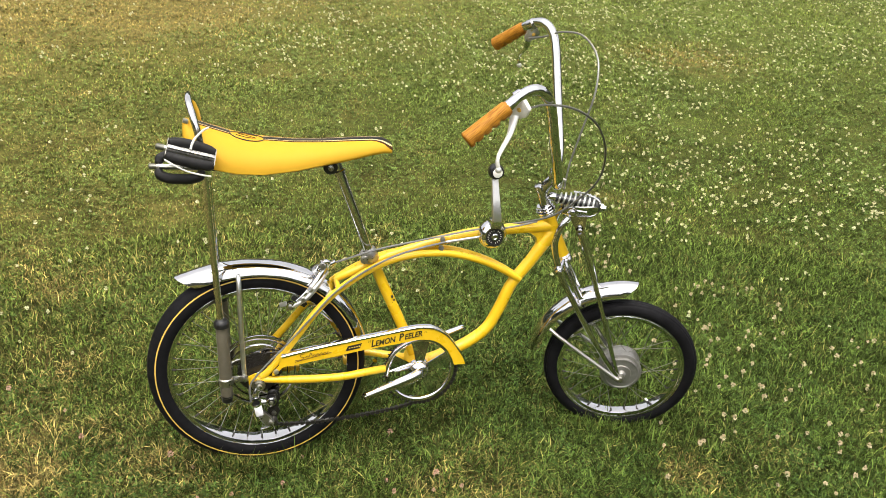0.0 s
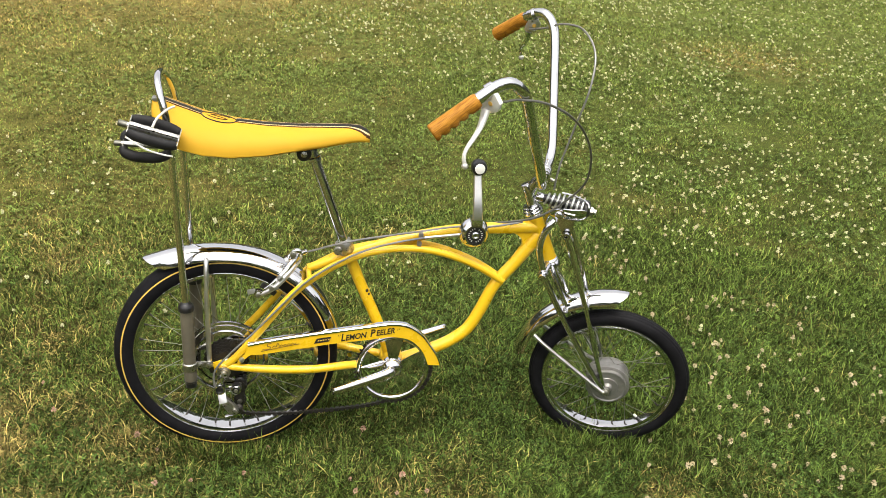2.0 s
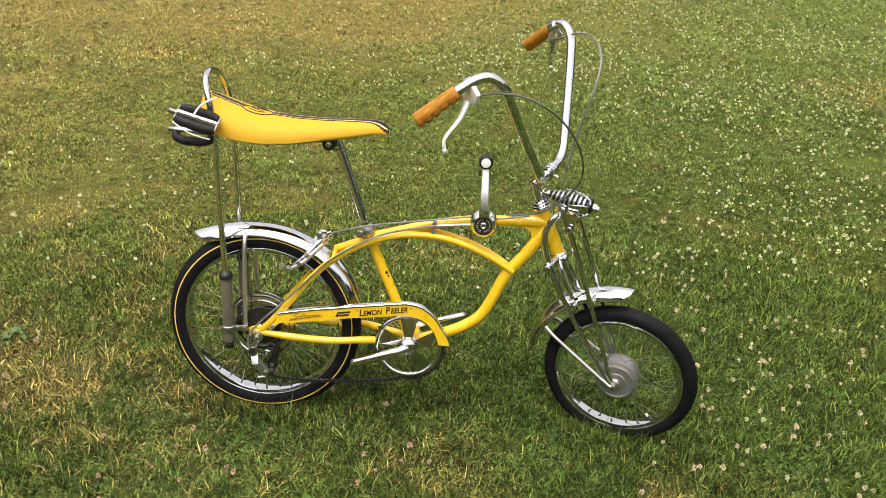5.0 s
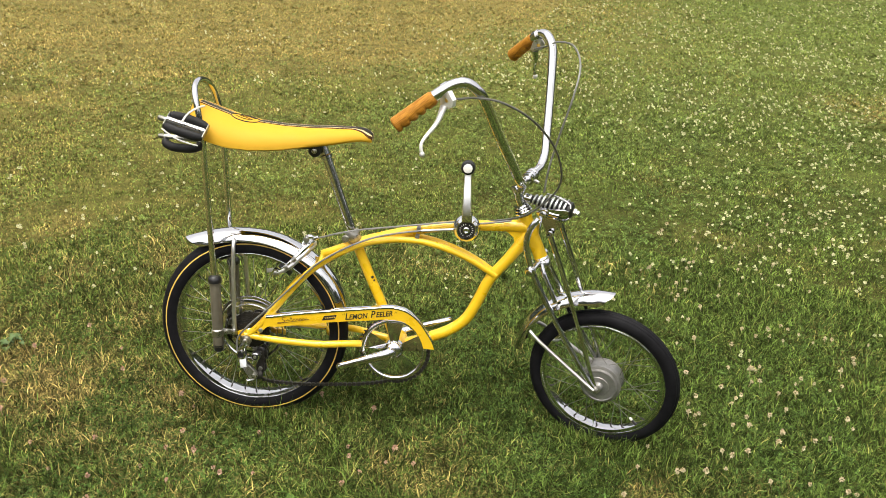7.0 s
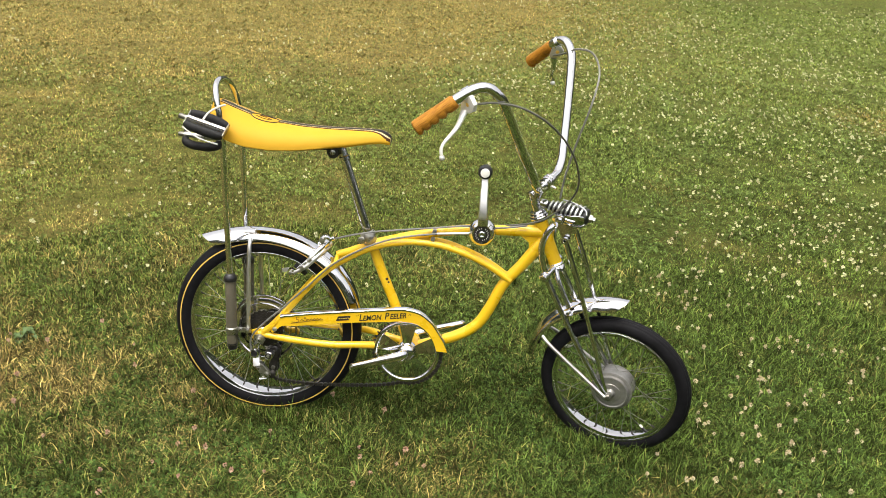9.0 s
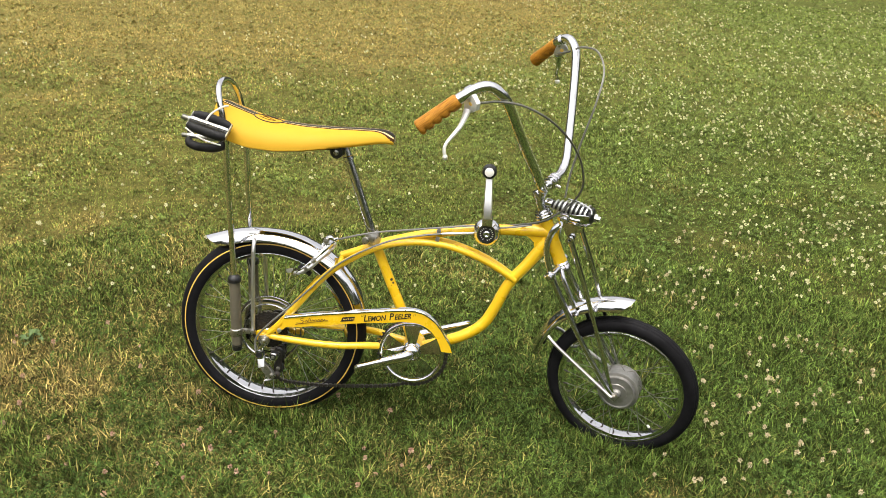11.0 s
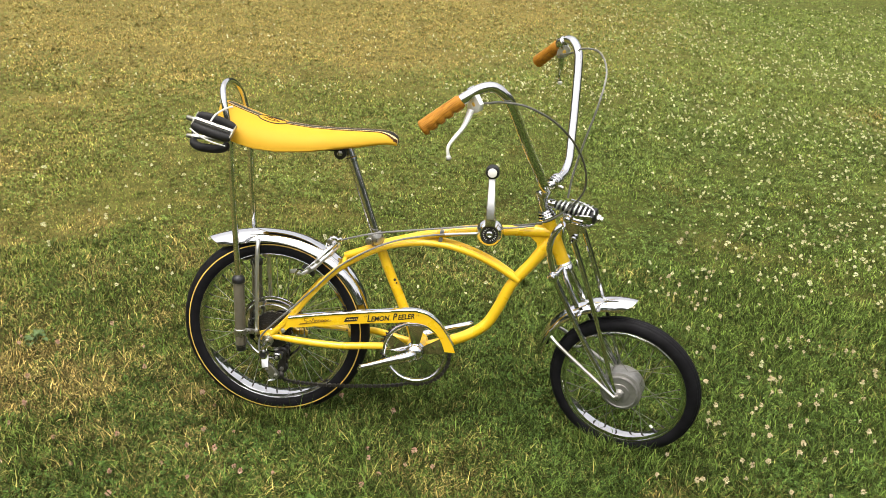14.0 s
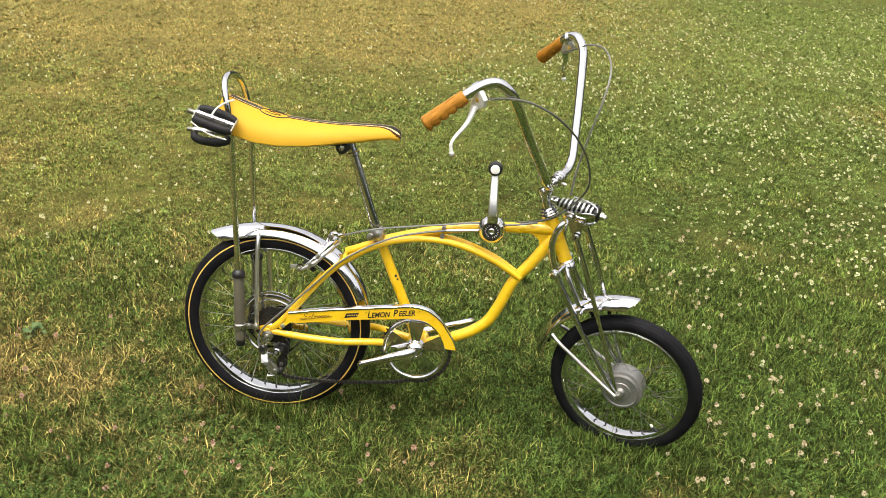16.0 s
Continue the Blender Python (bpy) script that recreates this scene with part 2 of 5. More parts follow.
    calm = nt.nodes.new("ShaderNodeMix")  # blades differ less in tone farther off
    nt.links.new(arith("MULTIPLY", away.outputs["Result"], 0.42), calm.inputs["Factor"])
    nt.links.new(var.outputs["Result"], calm.inputs["A"])
    calm.inputs["B"].default_value = 1.0
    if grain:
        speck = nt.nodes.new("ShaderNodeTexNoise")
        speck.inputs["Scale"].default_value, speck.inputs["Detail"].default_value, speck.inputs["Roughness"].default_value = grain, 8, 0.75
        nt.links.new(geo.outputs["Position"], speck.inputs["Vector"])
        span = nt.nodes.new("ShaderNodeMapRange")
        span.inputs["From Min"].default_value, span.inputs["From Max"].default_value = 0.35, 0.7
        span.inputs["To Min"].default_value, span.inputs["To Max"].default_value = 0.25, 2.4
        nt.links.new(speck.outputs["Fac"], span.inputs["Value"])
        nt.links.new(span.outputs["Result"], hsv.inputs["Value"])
    else:
        nt.links.new(calm.outputs["Result"], hsv.inputs["Value"])
    # tufts and hollows a hand wide, and broader cloudy patches
    shade = nt.nodes.new("ShaderNodeMix")
    shade.data_type = "RGBA"
    shade.blend_type = "MULTIPLY"
    shade.inputs["Factor"].default_value = 1.0
    cloud = nt.nodes.new("ShaderNodeMapRange")
    cloud.inputs["To Min"].default_value, cloud.inputs["To Max"].default_value = 0.40, 1.66
    nt.links.new(arith("ADD", arith("MULTIPLY", patches(24.0, 0.3, 0.7, 61.0), 0.45), arith("ADD", arith("MULTIPLY", patches(9.0, 0.3, 0.7, 31.0), 0.35), arith("MULTIPLY", patches(2.6, 0.3, 0.7, 47.0), 0.20))), cloud.inputs["Value"])
    nt.links.new(tint, shade.inputs["A"])
    nt.links.new(cloud.outputs["Result"], shade.inputs["B"])
    nt.links.new(shade.outputs["Result"], hsv.inputs["Color"])
    nt.links.new(hsv.outputs["Color"], b.inputs["Base Color"])
    if translucent:
        tr = nt.nodes.new("ShaderNodeBsdfTranslucent")
        mx = nt.nodes.new("ShaderNodeMixShader")
        mx.inputs[0].default_value = translucent
        out = nt.nodes["Material Output"]
        nt.links.new(hsv.outputs["Color"], tr.inputs["Color"])
        nt.links.new(b.outputs[0], mx.inputs[1])
        nt.links.new(tr.outputs[0], mx.inputs[2])
        nt.links.new(mx.outputs[0], out.inputs["Surface"])
    return m


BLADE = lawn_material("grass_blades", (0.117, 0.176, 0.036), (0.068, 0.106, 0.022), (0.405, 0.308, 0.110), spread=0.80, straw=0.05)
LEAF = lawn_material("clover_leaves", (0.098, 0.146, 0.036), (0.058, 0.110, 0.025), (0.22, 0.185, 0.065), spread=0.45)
# almost black near the bicycle: shade of the gaps put into the soil colour
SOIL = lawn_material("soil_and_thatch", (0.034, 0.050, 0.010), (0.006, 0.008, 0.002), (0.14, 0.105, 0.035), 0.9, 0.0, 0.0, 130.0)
WEED = material("broad_leaf", (0.055, 0.105, 0.024), 0.6, vary=0.4, scale=60, color2=(0.075, 0.12, 0.03))
FOLIAGE = material("dark_foliage", (0.045, 0.075, 0.020), 0.6, vary=0.5, scale=2)
CREAM = material("cream_petals", (0.55, 0.49, 0.34), 0.8, vary=0.5, scale=110, color2=(0.38, 0.27, 0.14))
PINK = material("pinkish_petals", (0.46, 0.34, 0.24), 0.8, vary=0.5, scale=110, color2=(0.36, 0.15, 0.12))
BLOSSOM = material("clover_blossom", (0.58, 0.58, 0.36), 0.75, vary=0.5, scale=9, color2=(0.50, 0.46, 0.27))


# ---- mesh helpers ----
def finish(bm, name, mat, smooth=40):
    bmesh.ops.recalc_face_normals(bm, faces=bm.faces)
    me = bpy.data.meshes.new(name)
    bm.to_mesh(me)
    bm.free()
    me.materials.append(mat)
    if smooth:
        me.polygons.foreach_set("use_smooth", [True] * len(me.polygons))
        me.set_sharp_from_angle(angle=radians(smooth))
    return me


def part(name, bm, mat, parent, label="", m=None, smooth=40):
    """Links a bmesh (or a mesh) as one mesh object under a thing or a part."""
    me = bm if isinstance(bm, bpy.types.Mesh) else finish(bm, name, mat, smooth)
    ob = new(name, me)
    ob.parent = parent
    if m is not None:
        ob.matrix_local = m
    return tagged(ob, label)


def spline(pts, sub=6, closed=False):
    """A smooth line through the points (Catmull-Rom)."""
    p = [Vector(q) for q in pts]
    n = len(p)
    out = []
    for i in range(n if closed else n - 1):
        a, b, c, d = (p[(i + k) % n] if closed else p[min(max(i + k, 0), n - 1)] for k in (-1, 0, 1, 2))
        for s in range(sub):
            t = s / sub
            out.append(0.5 * ((2 * b) + (c - a) * t + (2 * a - 5 * b + 4 * c - d) * t * t + (3 * b - a - 3 * c + d) * t ** 3))
    if not closed:
        out.append(p[-1])
    return out


def sweep(pts, rad, n=12, sub=6, closed=False, bm=None, flat=1.0, up=(0, 1, 0), smooth=True):
    """A tube along the points; rad is one radius or one for each point; flat squeezes it across `up`."""
    bm = bm or bmesh.new()
    line = spline(pts, sub, closed) if smooth else [Vector(q) for q in pts]
    k = len(line)
    rads = [rad] * k if isinstance(rad, (int, float)) else np.interp(np.linspace(0, 1, k), np.linspace(0, 1, len(rad)), rad).tolist()
    rings, u = [], Vector(up)
    for i in range(k):
        d = (line[(i + 1) % k] - line[i - 1]) if closed else (line[min(i + 1, k - 1)] - line[max(i - 1, 0)])
        d.normalize()
        u = u - d * u.dot(d)
        if u.length < 1e-4:
            u = d.orthogonal()
        u.normalize()
        w = d.cross(u)
        rings.append([bm.verts.new(line[i] + rads[i] * (u * math.cos(2 * math.pi * j / n) * flat + w * math.sin(2 * math.pi * j / n))) for j in range(n)])
    for i in range(k if closed else k - 1):
        a, b = rings[i], rings[(i + 1) % k]
        for j in range(n):
            bm.faces.new((a[j], a[(j + 1) % n], b[(j + 1) % n], b[j]))
    if not closed:
        bm.faces.new(rings[0][::-1])
        bm.faces.new(rings[-1])
    return bm


def lathe(profile, centre=(0, 0, 0), axis=(0, 1, 0), n=32, bm=None, ring=False):
    """Turns (radius, height) pairs about the axis; ring joins the last pair to the first."""
    bm = bm or bmesh.new()
    a = Vector(axis).normalized()
    u = a.orthogonal().normalized()
    if abs(a.y) > 0.99:
        u = Vector((1, 0, 0))
    w = a.cross(u)
    c = Vector(centre)
    rings = [[bm.verts.new(c + a * h + r * (u * math.cos(2 * math.pi * j / n) + w * math.sin(2 * math.pi * j / n))) for j in range(n)] for r, h in profile]
    count = len(rings)
    for i in range(count if ring else count - 1):
        p, q = rings[i], rings[(i + 1) % count]
        for j in range(n):
            bm.faces.new((p[j], p[(j + 1) % n], q[(j + 1) % n], q[j]))
    if not ring:
        bm.faces.new(rings[0])
        bm.faces.new(rings[-1][::-1])
    return bm


def rod(a, b, r, n=10, bm=None, r2=None):
    return sweep([a, b], [r, r if r2 is None else r2], n, 1, bm=bm, smooth=False, up=(0.3, 0.9, 0.2))


def block(centre, size, turn=(0, 0, 0), bevel=0.002, bm=None):
    """A box with rounded edges."""
    one = bmesh.new()
    bmesh.ops.create_cube(one, size=1)
    bmesh.ops.scale(one, vec=size, verts=one.verts)
    if bevel:
        bmesh.ops.bevel(one, geom=one.edges[:], offset=bevel, segments=2, affect="EDGES", profile=0.7)
    bmesh.ops.transform(one, matrix=pose(*centre, *turn), verts=one.verts)
    if bm is None:
        return one
    me = bpy.data.meshes.new("tmp")
    one.to_mesh(me)
    one.free()
    bm.from_mesh(me)
    bpy.data.meshes.remove(me)
    return bm


def plate(outline, y0, y1, bm=None):
    """A flat plate with that outline in x and z, between two depths."""
    bm = bm or bmesh.new()
    f = [bm.verts.new((x, y0, z)) for x, z in outline]
    g = [bm.verts.new((x, y1, z)) for x, z in outline]
    bm.faces.new(f)
    bm.faces.new(g[::-1])
    k = len(f)
    for i in range(k):
        bm.faces.new((f[i], f[(i + 1) % k], g[(i + 1) % k], g[i]))
    return bm


def loft(rings, bm=None, closed=True, caps=True):
    """A skin over rings of points."""
    bm = bm or bmesh.new()
    vs = [[bm.verts.new(p) for p in ring] for ring in rings]
    k = len(vs[0])
    for a, b in zip(vs, vs[1:]):
        for j in range(k if closed else k - 1):
            bm.faces.new((a[j], a[(j + 1) % k], b[(j + 1) % k], b[j]))
    if caps and closed:
        bm.faces.new(vs[0][::-1])
        bm.faces.new(vs[-1])
    return bm


# ---- ground ----
def ground_height(x, y):
    """The lawn falls a little from the rear wheel to the front one."""
    fall = 0.010 - 0.008 * min(max(x, -1.5), 2.0)
    near = math.exp(-((x - 0.4) ** 2 + y * y) / 16)
    return fall * near + 0.006 * noise.noise((x * 1.3, y * 1.3, 0.0)) * min(1.0, 0.15 + abs(y))


def make_ground():
    xs = sorted({*np.round(np.linspace(-6, 8, 71), 3), -600, -150, -40, -15, 17, 40, 150, 600})
    ys = sorted({*np.round(np.linspace(-3, 15, 91), 3), -600, -150, -40, -12, 30, 60, 150, 600})
    bm = bmesh.new()
    grid = [[bm.verts.new((x, y, ground_height(x, y))) for x in xs] for y in ys]
    for r, q in zip(grid, grid[1:]):
        for i in range(len(xs) - 1):
            bm.faces.new((r[i], r[i + 1], q[i + 1], q[i]))
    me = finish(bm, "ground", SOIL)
    ob = new("ground", me)
    return tagged(ob, "mown lawn soil with dry straw-coloured thatch", "lawn", kind="structure")


make_ground()


def heights(x, y):
    """ground_height for arrays, without its small noise."""
    fall = 0.010 - 0.008 * np.clip(x, -1.5, 2.0)
    return fall * np.exp(-((x - 0.4) ** 2 + y * y) / 16)


def fan(rng, count, near=1.30, far=17.0):
    """Places over the lawn, thinning out with distance from the spot in front of the bicycle."""
    d = near * (far / near) ** rng.random(count)
    a = np.radians(rng.uniform(-37, 45, count) + rng.normal(0, 2.5, count))
    return 0.5 + d * np.sin(a), -1.95 + d * np.cos(a), d


def bulk_mesh(name, verts, faces_idx, sides, mat):
    """A big mesh from arrays: faces all with the same number of sides, or a list of such."""
    me = bpy.data.meshes.new(name)
    me.vertices.add(len(verts))
    me.vertices.foreach_set("co", verts.astype(np.float32).ravel())
    loops = np.concatenate([f.ravel() for f in faces_idx])
    starts, at = [], 0
    for f, s in zip(faces_idx, sides):
        starts.append(at + s * np.arange(len(f)))
        at += s * len(f)
    starts = np.concatenate(starts)
    me.loops.add(len(loops))
    me.loops.foreach_set("vertex_index", loops.astype(np.int32))
    me.polygons.add(len(starts))
    me.polygons.foreach_set("loop_start", starts.astype(np.int32))
    me.update(calc_edges=True)
    me.materials.append(mat)
    return me


def lumps(x, y, size, seed):
    """Smooth random values from 0 to 1 over the lawn, in lumps of that size."""
    u, v = x / size, y / size
    i, j = np.floor(u), np.floor(v)
    f, g = u - i, v - j
    f, g = f * f * (3 - 2 * f), g * g * (3 - 2 * g)

    def at(a, b):
        h = np.sin(a * 127.1 + b * 311.7 + seed * 74.7) * 43758.5453
        return h - np.floor(h)

    return (at(i, j) * (1 - f) + at(i + 1, j) * f) * (1 - g) + (at(i, j + 1) * (1 - f) + at(i + 1, j + 1) * f) * g


def blades(rng, count, near, far, short, long, thick, place=None):
    """Bent blades as arrays of points: foot, middle and tip, with the side vector."""
    x, y, d = place or fan(rng, count, near, far)
    size = (d / 2.4).clip(1, 5)
    tuft = 0.6 * lumps(x, y, 0.045, 1) + 0.4 * lumps(x, y, 0.13, 2)
    far_tuft = 0.6 * lumps(x, y, 0.09, 3) + 0.4 * lumps(x, y, 0.3, 4)
    mix = np.clip((d - 2.6) / 1.2, 0, 1)
    tuft = tuft * (1 - mix) + far_tuft * mix
    tall = rng.random(count) < 0.16 * (1 - 0.7 * mix)
    length = np.where(tall, rng.uniform(long * 0.9, long * 1.6, count), rng.uniform(short, long, count)) * size ** 0.35 * (0.42 + 0.18 * mix + (1.1 - 0.3 * mix) * tuft)
    width = rng.uniform(thick * 0.5, thick, count) * size ** 0.7 * np.where(tall, 0.8, 1.0)
    turn, lean = rng.uniform(0, 2 * np.pi, count), np.radians(np.where(tall, rng.uniform(25, 75, count), rng.uniform(8, 78, count)))
    bend = np.radians(rng.uniform(5, 60, count))
    dx, dy = np.cos(turn), np.sin(turn)
    mx, mz = length * 0.55 * np.sin(lean), length * 0.55 * np.cos(lean)
    tx, tz = mx + length * 0.45 * np.sin(lean + bend), mz + length * 0.45 * np.cos(lean + bend)
    base = np.stack([x, y, heights(x, y) - 0.004], -1)
    side = np.stack([-dy * width, dx * width, 0 * x], -1)
    return base, side, base + np.stack([dx * mx, dy * mx, mz], -1), base + np.stack([dx * tx, dy * tx, tz], -1)


def make_grass(count=500000, far_count=820000):
    """Close by each blade is bent, with a waist; farther off it is a single narrow leaf."""
    rng = np.random.default_rng(4)
    near = blades(rng, count, 1.30, 3.4, 0.016, 0.042, 0.00185)
    # longer blades left standing against the tyres
    tufts = 5200
    at = np.where(rng.random(tufts) < 0.55, 0.0, 0.98)
    x = at + rng.normal(0, 0.085, tufts)
    y = np.where(at > 0.5, -0.03 - 0.36 * (x - 0.98), -0.02) + rng.normal(-0.040, 0.022, tufts)
    extra = blades(rng, tufts, 0, 0, 0.030, 0.052, 0.0015, (x, y, np.full(tufts, 2.0)))
    for point in extra[2:]:
        point[:, 2] = extra[0][:, 2] + 1.5 * (point[:, 2] - extra[0][:, 2])
    base, side, mid, tip = (np.concatenate(p) for p in zip(near, extra))
    count += tufts
    v = np.stack([base, mid + side, tip, mid - side], 1).reshape(-1, 3)
    k = 4 * np.arange(count)[:, None]
    base, side, mid, tip = blades(rng, far_count, 3.1, 14.0, 0.010, 0.021, 0.0033)
    v2 = np.stack([base - side, base + side, (mid + tip * 2) / 3], 1).reshape(-1, 3)
    k2 = len(v) + 3 * np.arange(far_count)[:, None]
    # coarser over the rest of the lawn, which lies behind and beside the walk
    x, y = rng.uniform(-7.5, 8.5, 420000), rng.uniform(-7.5, 8.5, 420000)
    a, d = np.degrees(np.arctan2(x - 0.5, y + 1.95)), np.hypot(x - 0.5, y + 1.95)
    out = (a < -38) | (a > 46) | (d < 1.35)
    x, y = x[out], y[out]
    rest = len(x)
    turn, low = rng.uniform(0, 2 * np.pi, rest), rng.uniform(0.010, 0.030, rest)
    reach, wide = rng.uniform(0.010, 0.036, rest), rng.uniform(0.003, 0.006, rest)
    foot = np.stack([x, y, heights(x, y) - 0.004], -1)
    side = np.stack([-np.sin(turn) * wide, np.cos(turn) * wide, 0 * x], -1)
    v3 = np.stack([foot - side, foot + side, foot + np.stack([np.cos(turn) * reach, np.sin(turn) * reach, low + 0.004], -1)], 1).reshape(-1, 3)
    k3 = len(v) + len(v2) + 3 * np.arange(rest)[:, None]
    me = bulk_mesh("grass", np.concatenate([v, v2, v3]), [k + [0, 1, 2, 3], k2 + [0, 1, 2], k3 + [0, 1, 2]], [4, 3, 3], BLADE)
    return tagged(new("grass", me), "short mown green grass with dry straw-coloured patches", "grass", kind="stuff")


def make_clover_leaves(count=150000):
    rng = np.random.default_rng(9)
    x, y, d = fan(rng, count)
    z = heights(x, y) + rng.uniform(0.005, 0.024, count)
    r = rng.uniform(0.0026, 0.0058, count) * (d / 2.4).clip(1, 5) ** 0.7
    turn = rng.uniform(0, 2 * np.pi, count)
    keep = rng.random(count) < np.clip(1.9 * lumps(x, y, 0.3, 8) - 0.35, 0.05, 1)
    x, y, d, z, r, turn = (v[keep] for v in (x, y, d, z, r, turn))
    count = len(x)
    tilt = rng.uniform(-0.7, 0.7, (count, 2))
    verts = []
    for leaf in range(3):
        a = turn + leaf * 2 * np.pi / 3
        for u, w in ((0, 0), (1.0, 0.62), (1.55, 0.0), (1.0, -0.62)):
            px = r * (u * np.cos(a) - w * np.sin(a))
            py = r * (u * np.sin(a) + w * np.cos(a))
            pz = px * tilt[:, 0] + py * tilt[:, 1] + r * abs(w) * 0.3
            verts.append(np.stack([x + px, y + py, z + pz], -1))
    v = np.stack(verts, 1).reshape(-1, 3)
    k = 4 * np.arange(count * 3)[:, None]
    me = bulk_mesh("clover_leaves", v, [k + [0, 1, 2, 3]], [4], LEAF)
    return tagged(new("clover_leaves", me), "small green three-part clover leaves among the grass", "clover", kind="stuff")


def make_blossoms(count=5000):
    """White clover heads: loose balls of small petals, some of them in pairs."""
    rng = np.random.default_rng(21)
    x, y, d = fan(rng, count * 11, 2.6, 15)
    dens = np.array([noise.noise((a * 0.55 + 3.1, b * 0.55, 2.0)) + 0.45 * noise.noise((a * 2.3, b * 2.3, 7.0)) for a, b in zip(x, y)])
    chance = np.clip(0.28 + 0.7 * dens + 0.11 * np.clip(x - 0.2, -1.2, 2.0), 0.05, 1) * np.clip((d / 6.5) ** 2, 0.1, 1)
    chance *= np.where((y < 1.0) & (x > 0.9), 0.12, 1.0) * np.clip((y + 0.3) / 1.2, 0.05, 1)
    chance *= np.clip(0.62 + 0.3 * x, 0.35, 1)
    keep = np.flatnonzero(rng.random(len(x)) < chance)[:count]
    keep = np.concatenate([keep, keep[:: 4]])
    bm_v, bm_f, at = [], [], 0
    unit = []
    for ring, (lat, num) in enumerate(((-35, 7), (0, 9), (35, 7), (70, 4))):
        for j in range(num):
            unit.append((math.radians(lat), 2 * math.pi * (j + 0.5 * (ring % 2)) / num))
    dense = np.array(unit)
    for i in keep:
        r = rng.uniform(0.0034, 0.0072) * (max(d[i], 2.4) / 2.4) ** 0.35
        h = rng.uniform(0.022, 0.040)
        c = np.array([x[i], y[i], float(heights(x[i], y[i])) + h])
        c[:2] += rng.normal(0, 0.006, 2)
        unit = dense if d[i] < 3.6 else dense[::2] if d[i] < 6.0 else dense[::3]
        lat = unit[:, 0] + rng.normal(0, 0.25, len(unit))
        lon = unit[:, 1] + rng.normal(0, 0.15, len(unit))
        dirs = np.stack([np.cos(lat) * np.cos(lon), np.cos(lat) * np.sin(lon), np.sin(lat)], -1)
        side = np.cross(dirs, [0, 0, 1.0])
        side /= np.linalg.norm(side, axis=1, keepdims=True) + 1e-6
        lift = np.cross(side, dirs)
        long = r * rng.uniform(0.55, 1.25, (len(unit), 1))
        a = c + dirs * r * 0.25
        full = 0.34 if d[i] < 3.6 else 0.72 if d[i] < 6.0 else 0.80
        pts = np.stack([a, c + dirs * long * 0.8 + side * r * full, c + dirs * long * 1.05 + lift * r * 0.25, c + dirs * long * 0.8 - side * r * full], 1).reshape(-1, 3)
        bm_v.append(pts)
        k = at + 4 * np.arange(len(unit))[:, None]
        bm_f.append(k + [0, 1, 2, 3])
        at += len(pts)
    me = bulk_mesh("clover_blossoms", np.concatenate(bm_v), [np.concatenate(bm_f)], [4], BLOSSOM)
    return tagged(new("clover_blossoms", me), "scattered off-white clover blossoms standing in the grass", "clover", kind="stuff")


make_grass()
make_clover_leaves()
make_blossoms()


def blossom_mesh(seed, mat):
    """One clover head: florets round a loose ball, the lowest ones drooping, on a thin bent stalk."""
    rng = np.random.default_rng(seed)
    bm = bmesh.new()
    r = 0.0082
    c = Vector((0, 0, 0.034))
    droop = rng.uniform(0.1, 0.35)
    open_to = rng.uniform(0, 2 * math.pi)
    for _ in range(58):
        lat, lon = math.asin(rng.uniform(-0.9, 1.0)), rng.uniform(0, 2 * math.pi)
        out = Vector((math.cos(lat) * math.cos(lon), math.cos(lat) * math.sin(lon), math.sin(lat)))
        side = out.cross(Vector((rng.normal(0, 0.4), rng.normal(0, 0.4), 1))).normalized()
        lift = side.cross(out)
        long = r * rng.uniform(0.7, 1.2) * (1 + 0.15 * math.cos(lon - open_to))
        w = r * rng.uniform(0.16, 0.30)
        root = c + out * r * rng.uniform(0.1, 0.5)
        tip = c + out * long + lift * r * rng.uniform(-0.2, 0.4) - Vector((0, 0, droop * r * (1 - math.sin(lat)) * 0.5))
        waist = root.lerp(tip, 0.7)
        bm.faces.new([bm.verts.new(p) for p in (root, waist + side * w, tip, waist - side * w)])
    sweep([(0.012, 0.006, -0.012), (0.005, 0.003, 0.014), (0, 0, 0.030)], 0.0008, 4, 3, bm=bm)
    return finish(bm, "clover_blossom", mat, 0)


CREAM_NEAR = [(1.44, -0.39), (1.43, -0.36), (1.53, -0.35), (1.3, -0.34), (1.58, -0.32), (1.34, -0.32), (1.28, -0.27), (1.02, -0.27), (1.65, -0.25), (1.55, -0.25), (1.57, -0.22), (1.51, -0.22), (1.62, -0.19), (1.6, -0.18), (1.74, -0.18), (1.41, -0.17), (1.17, -0.16), (1.51, -0.16), (1.19, -0.15), (1.25, -0.15), (1.07, -0.15), (1.6, -0.13), (1.31, -0.12), (1.75, -0.09), (1.33, -0.07), (1.82, -0.07), (1.31, -0.05), (1.38, -0.05), (1.11, -0.05), (1.54, -0.01), (1.47, 0.01), (1.84, 0.01), (1.58, 0.03), (1.86, 0.03), (1.63, 0.05), (1.5, 0.06), (1.29, 0.08), (1.37, 0.08)]
